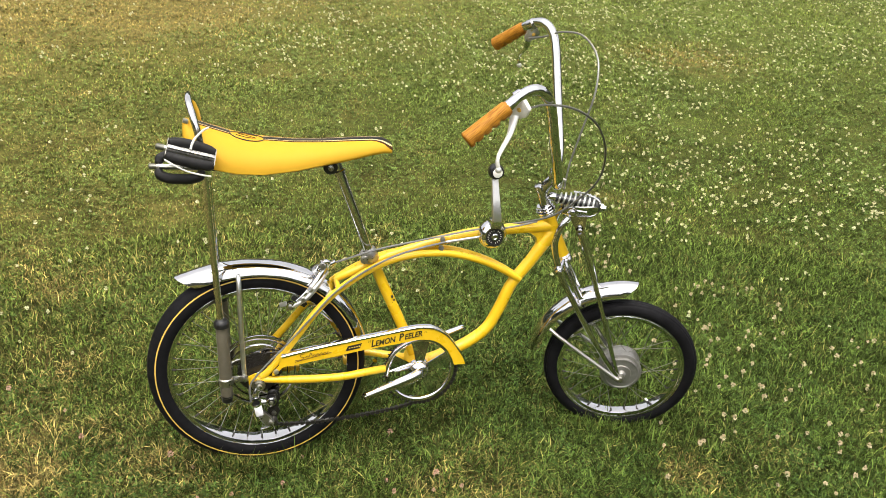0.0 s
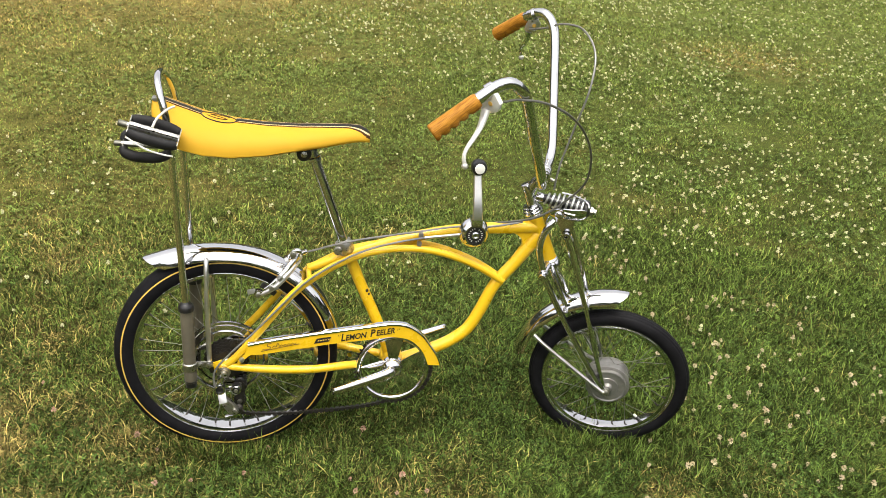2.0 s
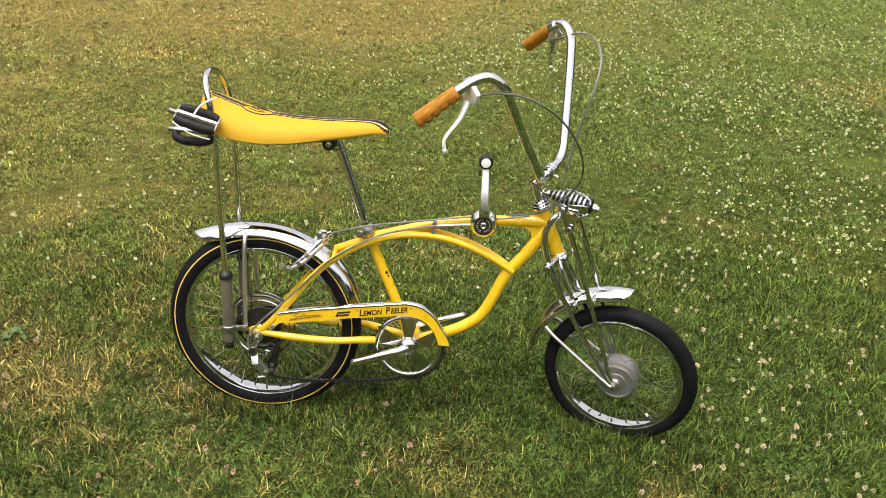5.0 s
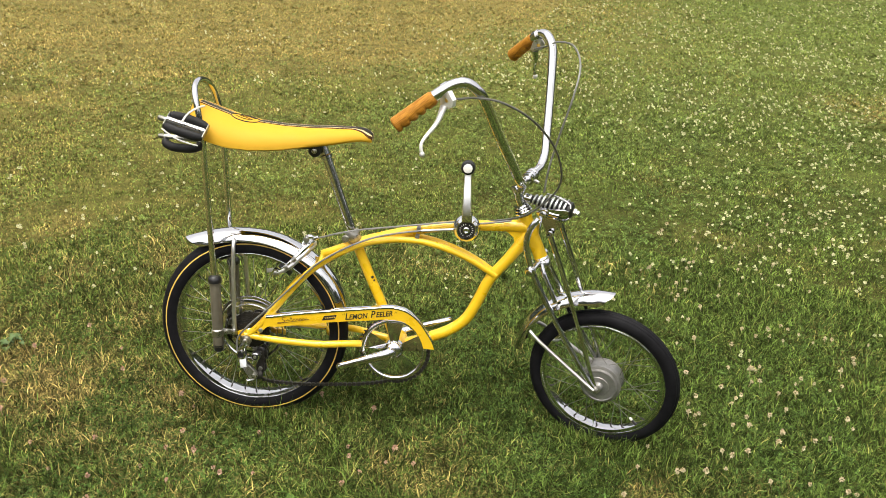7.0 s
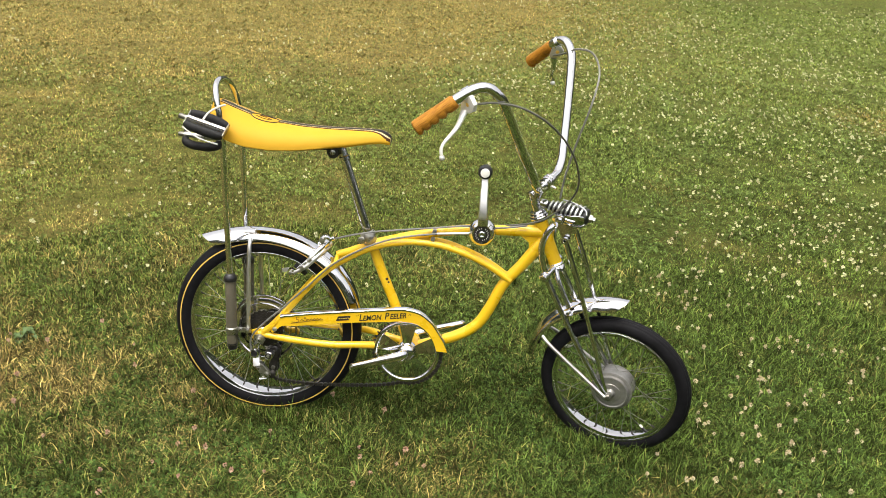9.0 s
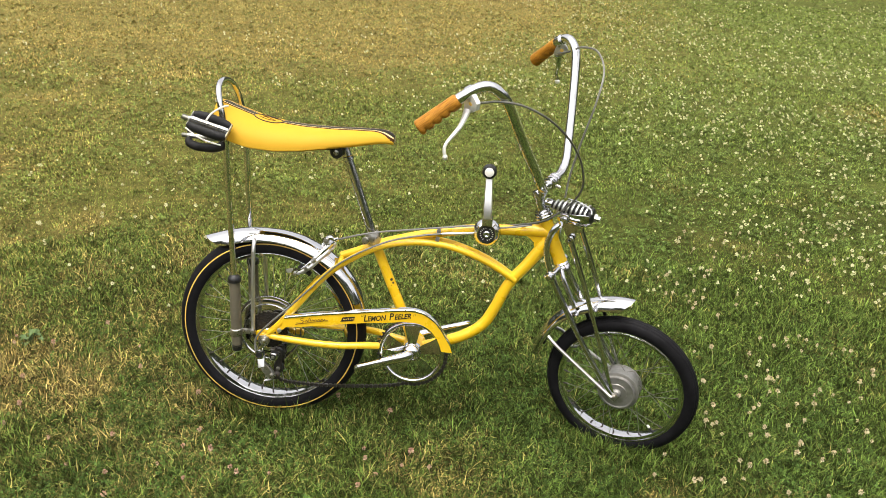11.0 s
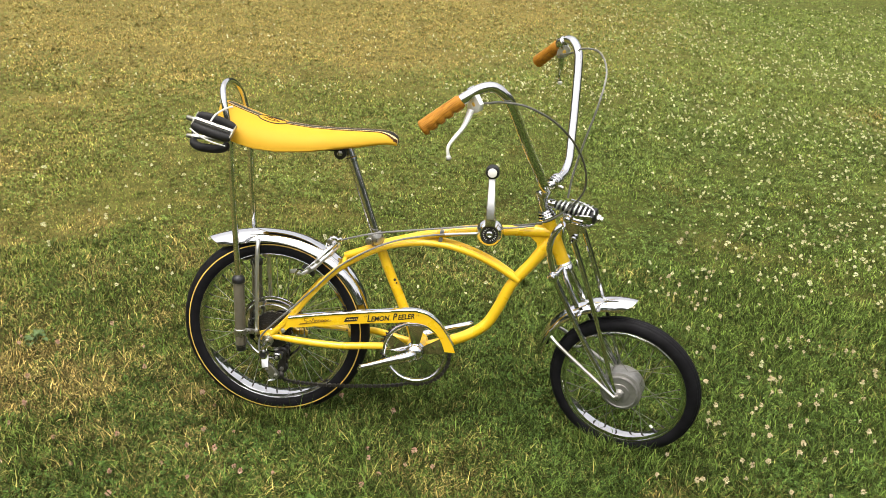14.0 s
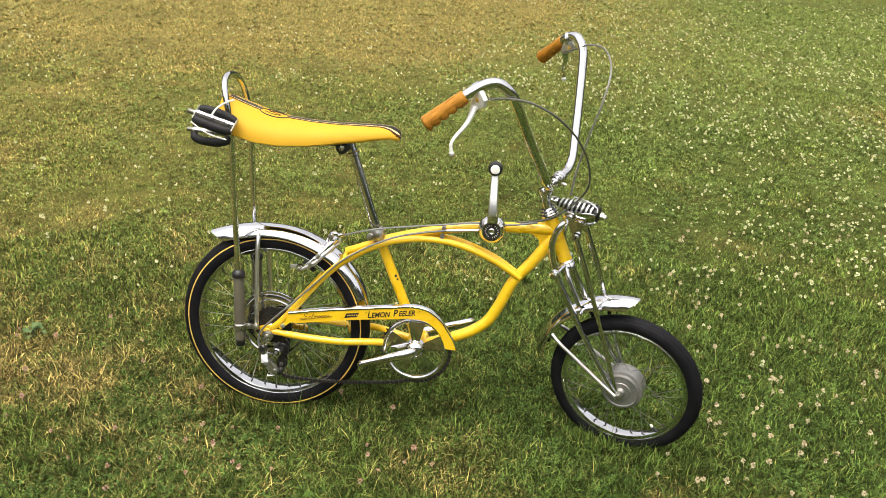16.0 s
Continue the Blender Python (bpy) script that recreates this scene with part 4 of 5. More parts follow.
def make_fork():
    """Springer fork: rocking legs, straight truss rods and a horizontal coil spring."""
    low, top = Vector((0.783, 0, 0.520)), Vector((0.722, 0, 0.657))
    up = (top - low).normalized()
    crown = lathe([(0.016, -0.012), (0.022, -0.010), (0.023, 0.0), (0.020, 0.006), (0.021, 0.009), (0.018, 0.014)], low, up, 24)
    fork = part("fork", crown, CHROME, bicycle, "chrome springer fork with a horizontal coil spring", TURNED)
    leg = [(0.778, -0.040, 0.655), (0.766, -0.047, 0.640), (0.755, -0.050, 0.612), (0.753, -0.051, 0.575), (0.770, -0.051, 0.516), (0.790, -0.051, 0.474), (0.86, -0.052, 0.352), (0.928, -0.053, 0.247), (0.962, -0.053, 0.203)]
    bar = [(0.811, -0.045, 0.620), (0.866, -0.046, 0.481), (0.945, -0.048, 0.255), (0.966, -0.049, 0.203)]
    for s in (-1, 1):
        part("fork_leg", sweep(leg if s < 0 else mirrored(leg), [0.008, 0.0085, 0.0085, 0.0085, 0.0085, 0.0085, 0.008, 0.007, 0.006], 12, 5), CHROME, fork)
        part("truss_rod", sweep(bar if s < 0 else mirrored(bar), [0.0078, 0.0070, 0.0060, 0.005], 12, 5), CHROME, fork)
        part("rod_eye", lathe([(0.0045, -0.005), (0.009, -0.005), (0.0095, 0), (0.009, 0.005), (0.0045, 0.005)], (0.810, s * 0.047, 0.622), n=18, ring=True), CHROME, fork)
        part("pivot_nut", lathe([(0.004, -0.018), (0.008, -0.017), (0.0095, -0.010), (0.0135, -0.008), (0.0145, -0.002), (0.0135, 0.005), (0.006, 0.006)], (0.769, s * 0.056, 0.514), (0, -s, 0), 16), CHROME, fork)
        part("inner_blade", sweep([(0.786, s * 0.016, 0.52), (0.800, s * 0.026, 0.490), (0.835, s * 0.030, 0.425)], 0.0075, 10, 4), CHROME, fork)
        part("axle_nut", lathe([(0.004, -0.018), (0.007, -0.017), (0.007, -0.008), (0.0095, -0.007), (0.0095, 0.0)], (0.970, s * 0.050, 0.200), (0, s * -1, 0) if s > 0 else (0, 1, 0), 6), STEEL, fork)
    # cross yoke at the crown, which carries the rocking pivots
    part("crown_yoke", sweep([(0.769, -0.050, 0.514), (0.778, -0.02, 0.522), (0.778, 0.02, 0.522), (0.769, 0.050, 0.514)], 0.009, 12, 4), CHROME, fork)
    # spring with its tray, rod and nose cap
    a, b = Vector((0.746, 0, 0.690)), Vector((0.834, 0, 0.677))
    d = (b - a).normalized()
    side, lift = Vector((0, 1, 0)), d.cross(Vector((0, 1, 0))) * -1
    turns, coil = 8.0, []
    for i in range(int(turns * 16) + 1):
        t = i / (turns * 16)
        ang = 2 * math.pi * turns * t
        r = 0.0115 + 0.0135 * min(1, t * 1.5)
        coil.append(a + d * (0.094 * t) + r * (side * math.cos(ang) + lift * math.sin(ang)))
    part("coil_spring", sweep(coil, 0.0027, 8, 1, smooth=False), LEVER, fork, "bright coil spring")
    part("spring_rod", rod(a - d * 0.016, b + d * 0.004, 0.0085, 16, r2=0.0205), BLACK, fork, "black spring core")
    part("spring_nut", lathe([(0.006, -0.022), (0.011, -0.020), (0.0115, -0.006), (0.009, 0.0)], a, d, 12), CHROME, fork)
    part("nose_cap", lathe([(0.020, -0.006), (0.0235, 0.0), (0.0225, 0.006), (0.016, 0.011), (0.010, 0.012)], b + d * 0.010, d, 24), BLACK, fork, "black nose cap")
    part("nose_nut", lathe([(0.010, 0.012), (0.011, 0.014), (0.011, 0.023), (0.007, 0.025), (0.007, 0.030), (0.005, 0.032)], b + d * 0.006, d, 6), STEEL, fork)
    tray = []
    for x, z, w, dep in ((0.764, 0.650, 0.018, 0.014), (0.774, 0.645, 0.024, 0.028), (0.790, 0.643, 0.0275, 0.038), (0.812, 0.641, 0.0295, 0.041), (0.832, 0.642, 0.030, 0.043), (0.842, 0.645, 0.029, 0.040), (0.849, 0.652, 0.026, 0.030)):
        ring = []
        for j in range(9):
            u = math.radians(-90 + 180 * j / 8)
            ring.append((x, w * math.sin(u), z + dep * (1 - math.cos(u))))
        ring += [(px, py * 0.96, pz + 0.0016) for px, py, pz in ring[::-1]]
        tray.append(ring)
    part("spring_strap", sweep([(0.786, -0.006, 0.713), (0.815, -0.010, 0.711), (0.846, -0.014, 0.700), (0.853, -0.024, 0.690)], 0.0024, 8, 5), CHROME, fork, "thin chrome strap over the spring")
    part("spring_tray", loft(tray), CHROME, fork, "polished chrome spring tray")
    for s in (-1, 1):
        link = [(0.782, 0.668), (0.800, 0.660), (0.823, 0.660), (0.823, 0.640), (0.819, 0.618), (0.815, 0.608), (0.805, 0.608), (0.800, 0.622), (0.790, 0.642), (0.780, 0.655)]
        part("tray_link", plate(link, s * 0.036 - 0.002, s * 0.036 + 0.002), CHROME, fork, "tapering chrome link plate")
        part("tray_bolt", lathe([(0.003, -0.009), (0.009, -0.007), (0.0115, -0.002), (0.0115, 0.002)], (0.786, s * 0.030, 0.664), (0, 1 if s < 0 else -1, 0), 12), CHROME, fork)
    for i, (r, h) in enumerate(((0.021, 0.000), (0.024, 0.008), (0.022, 0.015), (0.019, 0.022))):
        part("headset_ring", lathe([(0.010, h - 0.003), (r, h - 0.003), (r + 0.0012, h), (r, h + 0.003), (0.010, h + 0.003)], top - up * 0.012, up, 24, ring=True), CHROME, fork)
    return fork


fork = make_fork()


def make_handlebar():
    half = [(0.738, 0.0, 0.751), (0.739, 0.035, 0.751), (0.741, 0.068, 0.757), (0.741, 0.094, 0.780), (0.735, 0.118, 0.82), (0.722, 0.165, 0.895), (0.704, 0.222, 1.000), (0.692, 0.242, 1.032), (0.672, 0.258, 1.050), (0.648, 0.277, 1.047), (0.622, 0.3005, 1.0295), (0.600, 0.3132, 1.0110), (0.548, 0.3425, 0.9675)]
    line = mirrored(half)[::-1][:-1] + half
    swing = Matrix.Translation(HEAD) @ Matrix.Rotation(radians(-3.0), 4, STEER_AXIS) @ Matrix.Translation(-HEAD)
    bar = part("handlebar", sweep(line, 0.0122, 16, 6), CHROME, bicycle, "tall chrome ape-hanger handlebar", TURNED @ swing)
    part("stem", sweep([(0.727, 0, 0.652), (0.716, 0, 0.677), (0.709, 0, 0.698), (0.717, 0, 0.722), (0.738, 0, 0.748)], [0.0135, 0.0135, 0.0135, 0.013, 0.014], 14, 5), CHROME, bar, "chrome stem")
    part("stem_cap", lathe([(0.0140, -0.014), (0.0148, 0.010), (0.013, 0.014), (0.007, 0.015)], (0.705, 0, 0.708), (-0.42, 0, 0.9), 18), CHROME, bar)
    part("bar_clamp", lathe([(0.0125, -0.024), (0.017, -0.022), (0.0175, -0.012), (0.0155, -0.009), (0.0175, -0.005), (0.0175, 0.005), (0.0155, 0.009), (0.0175, 0.012), (0.017, 0.022), (0.0125, 0.024)], (0.738, 0, 0.751), n=20), CHROME, bar, "ridged chrome bar clamp")
    part("clamp_bolt", rod((0.752, -0.004, 0.745), (0.763, -0.004, 0.741), 0.0042), STEEL, bar)
    for s in (-1, 1):
        a, b = Vector((0.618, s * 0.303, 1.026)), Vector((0.542, s * 0.346, 0.962))
        d = (b - a)
        long = d.length
        rings = []
        for k in range(41):
            u = long * k / 40
            v = u / long
            body = 0.0150 + 0.0025 * v
            if v < 0.03 or v > 0.98:
                body *= 0.86
            groove = 0.0046 * max(0.0, math.cos(2 * math.pi * (v * 5 - 0.35))) if 0.12 < v < 0.92 else 0.0
            ring = []
            for q in range(20):
                w = 2 * math.pi * q / 20
                under = max(0.0, -math.sin(w)) ** 1.5
                r = body - groove * under + 0.0022 * under
                ring.append((u, r * math.cos(w), r * math.sin(w)))
            rings.append(ring)
        me = finish(loft(rings), "grip", WOOD, 50)
        g = part("grip", me, WOOD, bar, "brown woodgrain plastic grip")
        ex = d.normalized()
        ez = (Vector((-0.5, 0, 1)) - ex * ex.dot(Vector((-0.5, 0, 1)))).normalized()
        ey = ez.cross(ex)
        g.matrix_local = Matrix((((ex.x, ey.x, ez.x, a.x), (ex.y, ey.y, ez.y, a.y), (ex.z, ey.z, ez.z, a.z), (0, 0, 0, 1))))
        # brake lever: perch, blade with a ball end
        c = Vector((0.638, s * 0.279, 1.030))
        facing = Matrix.Translation(c + Vector((0.0, s * 0.002, -0.014))) @ pose(0, 0, 0, 12, 32, s * 20)
        shape, wide = bmesh.new(), 1.16 if s < 0 else 0.9
        loft([[(x * k, y, z * k) for x, z in ((-0.016, 0.020), (0.002, 0.023), (0.018, 0.016), (0.021, 0.0), (0.014, -0.012), (0.002, -0.022), (-0.008, -0.022), (-0.013, -0.008))] for y, k in ((-0.0060, 0.9 * wide), (-0.0050, wide), (0.0050, wide), (0.0060, 0.9 * wide))], shape)
        # near lever pale, far one darker: reflections set through the material
        lever = part("brake_lever", shape, SKY_PALE if s < 0 else ALLOY, bar, "polished alloy brake lever with a flat perch", facing)
        part("perch_disc", lathe([(0.0042, -0.0070), (0.0050, -0.0065), (0.0052, -0.0050)], (0.004, 0, 0.003), n=16), GOLD, lever, "small yellow perch disc")
        part("perch_screw", lathe([(0.0025, -0.0075), (0.0036, -0.0068), (0.0036, -0.0050)], (-0.008, 0, 0.009), n=12), CHROME, lever)
        back = facing.inverted()
        tip = Vector((0.612, s * 0.352, 0.908))
        line = [c + Vector((-0.006, s * 0.006, -0.030)), c + Vector((-0.012, s * 0.030, -0.062)), tip + Vector((-0.003, -s * 0.006, 0.026)), tip]
        part("lever_blade", sweep([back @ p for p in line], [0.0105, 0.0064, 0.0044, 0.0050], 12, 6, flat=0.75), SKY_PALE if s < 0 else CHROME, lever)
        part("lever_ball", lathe([(0.002, -0.006), (0.0055, -0.004), (0.007, 0), (0.0055, 0.004), (0.002, 0.006)], back @ tip, n=14), POLISHED, lever)
        part("lever_clamp", lathe([(0.0115, -0.009), (0.0145, -0.008), (0.0145, 0.008), (0.0115, 0.009)], back @ Vector((0.636, s * 0.281, 1.040)), back.to_3x3() @ Vector((0.75, -s * 0.42, 0.5)), 16), CHROME, lever)
    return bar


handlebar = make_handlebar()


def make_seat():
    rows = [(-0.136, 0.890, 0.862, 0.030), (-0.130, 0.895, 0.842, 0.062), (-0.112, 0.891, 0.822, 0.084), (-0.08, 0.879, 0.806, 0.095), (-0.03, 0.862, 0.794, 0.097), (0.03, 0.850, 0.789, 0.092), (0.10, 0.844, 0.792, 0.079),
            (0.17, 0.843, 0.801, 0.064), (0.23, 0.845, 0.809, 0.051), (0.28, 0.846, 0.818, 0.041), (0.305, 0.844, 0.820, 0.035), (0.319, 0.838, 0.818, 0.029), (0.326, 0.831, 0.816, 0.020)]
    xs = np.array([r[0] for r in rows])
    fine = np.concatenate([np.linspace(-0.136, -0.11, 6), np.linspace(-0.10, 0.29, 28), np.linspace(0.295, 0.326, 8)]).tolist()
    tops, bots, hws = (np.interp(fine, xs, [r[k] for r in rows]).tolist() for k in (1, 2, 3))

    def section(top, bot, hw, x):
        ring = []
        for j in range(29):
            u = math.radians(180 * j / 28)
            cy, sz = math.cos(u), math.sin(u)
            ring.append((x, hw * math.copysign(abs(cy) ** 0.86, cy), bot + (top - bot) * sz ** 0.90))
        ring += [(x, -hw * 0.9, bot - 0.004), (x, -hw * 0.4, bot + 0.004), (x, hw * 0.4, bot + 0.004), (x, hw * 0.9, bot - 0.004)]
        return ring

    seat = part("seat", loft([section(t, b, h, x) for x, t, b, h in zip(fine, tops, bots, hws)]), VINYL, bicycle, "smooth yellow vinyl banana seat with a dark and cream centre stripe", smooth=60)

    def on_top(x, y, lift=0.0):
        """A point on the cover, y metres off its middle line."""
        t, b, h = (float(np.interp(x, fine, v)) for v in (tops, bots, hws))
        c = min(0.97, abs(y) / h) ** (1 / 0.86)
        return (x, y, b + (t - b) * max(0.0, 1 - c * c) ** 0.45 + lift)

    def ribbon(name, y0, y1, x0, x1, mat, lab, lift):
        """A flat band that lies on the cover and turns down over the nose."""
        rings = []
        for x in np.linspace(x0, min(x1, 0.318), 44).tolist() + ([0.3225, 0.3262] if x1 > 0.32 else []):
            half = float(np.interp(x, fine, hws))
            turn = min(1.0, max(0.0, (x - 0.280) / 0.038)) ** 1.5
            fit = (1 - turn) * min(1.0, half * 0.8 / 0.019) + turn * half * 0.97 / 0.0207
            a, m, b = on_top(x, y0 * fit, lift), on_top(x, (y0 + y1) / 2 * fit, lift * 1.3), on_top(x, y1 * fit, lift)
            rings.append([a, m, b, (b[0], b[1], b[2] - 0.003), (a[0], a[1], a[2] - 0.003)])
        if x1 > 0.32:
            rings.append([(p[0] + 0.0015, p[1], 0.815 + 0.0008 * k) for k, p in enumerate(rings[-1])])
        part(name, loft(rings), mat, seat, lab)

    for x0, x1 in ((-0.118, -0.036), (0.036, 0.326)):
        ribbon("centre_stripe", -0.0130, 0.0060, x0, x1, STRIPE, "black centre stripe", 0.0012)
        for s in (-1, 1):
            ribbon("cream_stripe", -0.0035 + s * 0.0100, -0.0035 + s * 0.0135, x0, x1, CREAMLINE, "cream stripe", 0.0010)
            ribbon("edge_stripe", -0.0035 + s * 0.0140, -0.0035 + s * 0.0172, x0, x1, BROWNLINE, "dark brown stripe", 0.0012)
    oval = [on_top(0.037 * math.cos(2 * math.pi * i / 32), -0.012 + 0.027 * math.sin(2 * math.pi * i / 32), 0.0008) for i in range(32)]
    part("oval_emblem", sweep(oval, 0.0014, 6, 2, closed=True), INK, seat, "thin black oval outline emblem")
    part("emblem_stroke", sweep([on_top(x, y, 0.0006) for x, y in ((0.022, 0.002), (0.004, 0.006), (-0.018, -0.002), (0.0, -0.008), (0.018, -0.016), (-0.002, -0.022), (-0.024, -0.014))], 0.0009, 6, 4), BROWNLINE, seat)
    part("seat_pan", block((0.05, 0, 0.792), (0.26, 0.075, 0.010), (0, -1, 0), 0.004), BLACK, seat, "black steel seat pan")
    part("seat_post", rod((0.196, 0, 0.795), (0.290, 0, 0.528), 0.0125, 16), CHROME, seat, "chrome seat post")
    part("post_collar", lathe([(0.0128, -0.006), (0.0155, -0.004), (0.0155, 0.004), (0.0128, 0.006)], (0.206, 0, 0.766), (-0.33, 0, 0.94), 18), CHROME, seat)
    part("saddle_clamp", lathe([(0.010, -0.034), (0.016, -0.033), (0.017, -0.026), (0.015, -0.024), (0.015, 0.024), (0.017, 0.026), (0.016, 0.033), (0.010, 0.034)], (0.182, 0, 0.785), n=24), BLACK, seat, "black round saddle clamp")
    part("clamp_nut", lathe([(0.004, -0.040), (0.007, -0.039), (0.007, -0.033), (0.004, -0.032)], (0.182, 0, 0.785), n=8), STEEL, seat)
    part("rear_clip", block((-0.128, -0.026, 0.895), (0.012, 0.016, 0.009), (0, 20, 0), 0.003), LEVER, seat, "chrome clip at the tail of the seat")
    return seat


seat = make_seat()


def make_sissy_bar():
    near = [(-0.077, -0.076, 0.44), (-0.081, -0.076, 0.52), (-0.087, -0.077, 0.66), (-0.092, -0.078, 0.79), (-0.097, -0.078, 0.85), (-0.106, -0.074, 0.895), (-0.115, -0.058, 0.926), (-0.120, -0.030, 0.941), (-0.121, 0, 0.945)]
    line = near + mirrored(near)[::-1][1:]
    bar = part("sissy_bar", sweep(line, 0.0080, 14, 5), CHROME, bicycle, "chrome hoop backrest bar on telescoping shocks")
    for s in (-1, 1):
        body = part("shock_absorber", lathe([(0.011, 0), (0.0135, 0.003), (0.0144, 0.012), (0.0144, 0.19), (0.013, 0.196)], (-0.072, s * 0.078, 0.240), (-0.02, 0, 1), 22), TAUPE, bar, "taupe metal shock tube")
        part("shock_cap", lathe([(0.009, 0.185), (0.0175, 0.187), (0.018, 0.193), (0.0165, 0.200), (0.012, 0.205)], (-0.072, s * 0.078, 0.240), (-0.02, 0, 1), 22), BLACK, body, "black rubber shock cap")
        part("shock_foot", lathe([(0.008, -0.012), (0.0125, -0.009), (0.0135, 0.004), (0.0155, 0.008)], (-0.072, s * 0.078, 0.240), (-0.02, 0, 1), 18), BLACK, body, "dark shock foot")
        part("shock_clamp", lathe([(0.0146, 0.034), (0.0165, 0.036), (0.0165, 0.052), (0.0146, 0.054)], (-0.072, s * 0.078, 0.240), (-0.02, 0, 1), 20), STEEL, body, "dull grey band clamp")
        part("clamp_tab", block((-0.045, s * 0.076, 0.287), (0.048, 0.005, 0.014), (0, 0, 0), 0.0015), STEEL, body)
        for x in (-0.049, -0.029):
            part("tab_bolt", lathe([(0.003, -0.009), (0.0065, -0.008), (0.007, -0.002), (0.004, 0.0)], (x, s * 0.078, 0.288), (0, 1 if s < 0 else -1, 0), 8), STEEL, body)
    return bar


sissy = make_sissy_bar()


def make_chain_guard():
    top = [(0.058, 0.334), (0.14, 0.350), (0.25, 0.367), (0.333, 0.379), (0.375, 0.385), (0.404, 0.386), (0.435, 0.379), (0.466, 0.357), (0.489, 0.326), (0.505, 0.300), (0.514, 0.276)]
    low = [(0.484, 0.277), (0.474, 0.304), (0.458, 0.328), (0.434, 0.346), (0.404, 0.353), (0.375, 0.352), (0.333, 0.346), (0.25, 0.336), (0.14, 0.318), (0.085, 0.309), (0.062, 0.307), (0.040, 0.286), (0.034, 0.292), (0.050, 0.310)]
    t2 = [(p.x, p.z) for p in spline(xz(top, 0), 5)]
    l2 = [(p.x, p.z) for p in spline(xz(low, 0), 4)]
    guard = part("chain_guard", plate(t2 + l2, -0.073, -0.0715), PAINT, bicycle, "yellow chain guard with a chrome top edge and black lettering")
    rings = []
    for x, z in t2:
        rings.append([(x, -0.0745, z - 0.0025), (x, -0.0748, z + 0.0015), (x, -0.0725, z + 0.0040), (x, -0.069, z + 0.0050), (x, -0.063, z + 0.0052), (x, -0.063, z + 0.0038), (x, -0.0715, z + 0.0010)])
    part("top_flange", loft(rings), CHROME, guard, "chrome top edge")
    part("guard_bolt", lathe([(0.003, -0.006), (0.006, -0.005), (0.0065, 0.0), (0.005, 0.002)], (0.044, -0.073, 0.297), n=10), ALLOY, guard)

    def word(text, x, z, size, slope):
        cu = bpy.data.curves.new("lettering", "FONT")
        cu.body, cu.size, cu.shear, cu.extrude, cu.offset = text, size, 0.34, 0.0002, 0.00050
        tmp = bpy.data.objects.new("lettering", cu)
        scene.collection.objects.link(tmp)
        bpy.context.view_layer.update()
        me = bpy.data.meshes.new_from_object(tmp.evaluated_get(bpy.context.evaluated_depsgraph_get()))
        wide = max((v.co.x for v in me.vertices), default=0)
        bpy.data.objects.remove(tmp)
        me.materials.clear()
        me.materials.append(INK)
        part("lettering", me, INK, guard, "black slanted lettering", pose(x, -0.0735, z, 90, -slope, 0) @ Matrix.Diagonal((0.86, 1, 1, 1)))
        return wide

    slope = 9.5
    run = 0.272
    for text, size in (("L", 0.026), ("EMON", 0.020), ("P", 0.026), ("EELER", 0.020)):
        wide = word(text, run, 0.3435 + (run - 0.272) * math.tan(radians(slope)), size, slope)
        run += wide * 0.86 * math.cos(radians(slope)) + (0.0055 if text == "EMON" else -0.001)
    for x, z in ((0.2665, 0.3585), (0.2705, 0.3592), (0.4060, 0.3745), (0.4100, 0.3751)):
        part("quote_mark", block((x, -0.0737, z), (0.0012, 0.0004, 0.0050), (0, 18, 0), 0), SCRIPT, guard)
    # the maker's script as plain strokes, and a dark lozenge beside it
    def on(x, dz):
        return (x, -0.0739, 0.325 + (x - 0.10) * math.tan(radians(slope)) + dz)
    part("script_mark", sweep([on(0.112, 0.012), on(0.104, 0.012), on(0.103, 0.006), on(0.110, 0.003), on(0.106, -0.002), on(0.090, -0.001)], 0.0009, 5, 4), SCRIPT, guard, "dark thin script strokes")
    part("script_mark", sweep([on(0.114 + 0.0042 * i, 0.0005 + (0.0045 if i % 2 else 0.0) + (0.006 if i in (3,) else 0)) for i in range(14)], 0.0009, 5, 3), SCRIPT, guard)
    part("script_underline", sweep([on(0.088, -0.005), on(0.13, -0.002), on(0.176, 0.0)], 0.0008, 5, 3), SCRIPT, guard)
    loz = [on(0.210, -0.006), on(0.245, -0.006), on(0.250, 0.006), on(0.216, 0.006)]
    part("dark_lozenge", plate([(p[0], p[2]) for p in loz], -0.0738, -0.0732), INK, guard)
    for i in range(5):
        part("lozenge_mark", block(on(0.220 + 0.006 * i, 0.0), (0.0034, 0.0006, 0.0026), (0, -9, 0), 0), GOLD, guard)
    return guard


chain_guard = make_chain_guard()


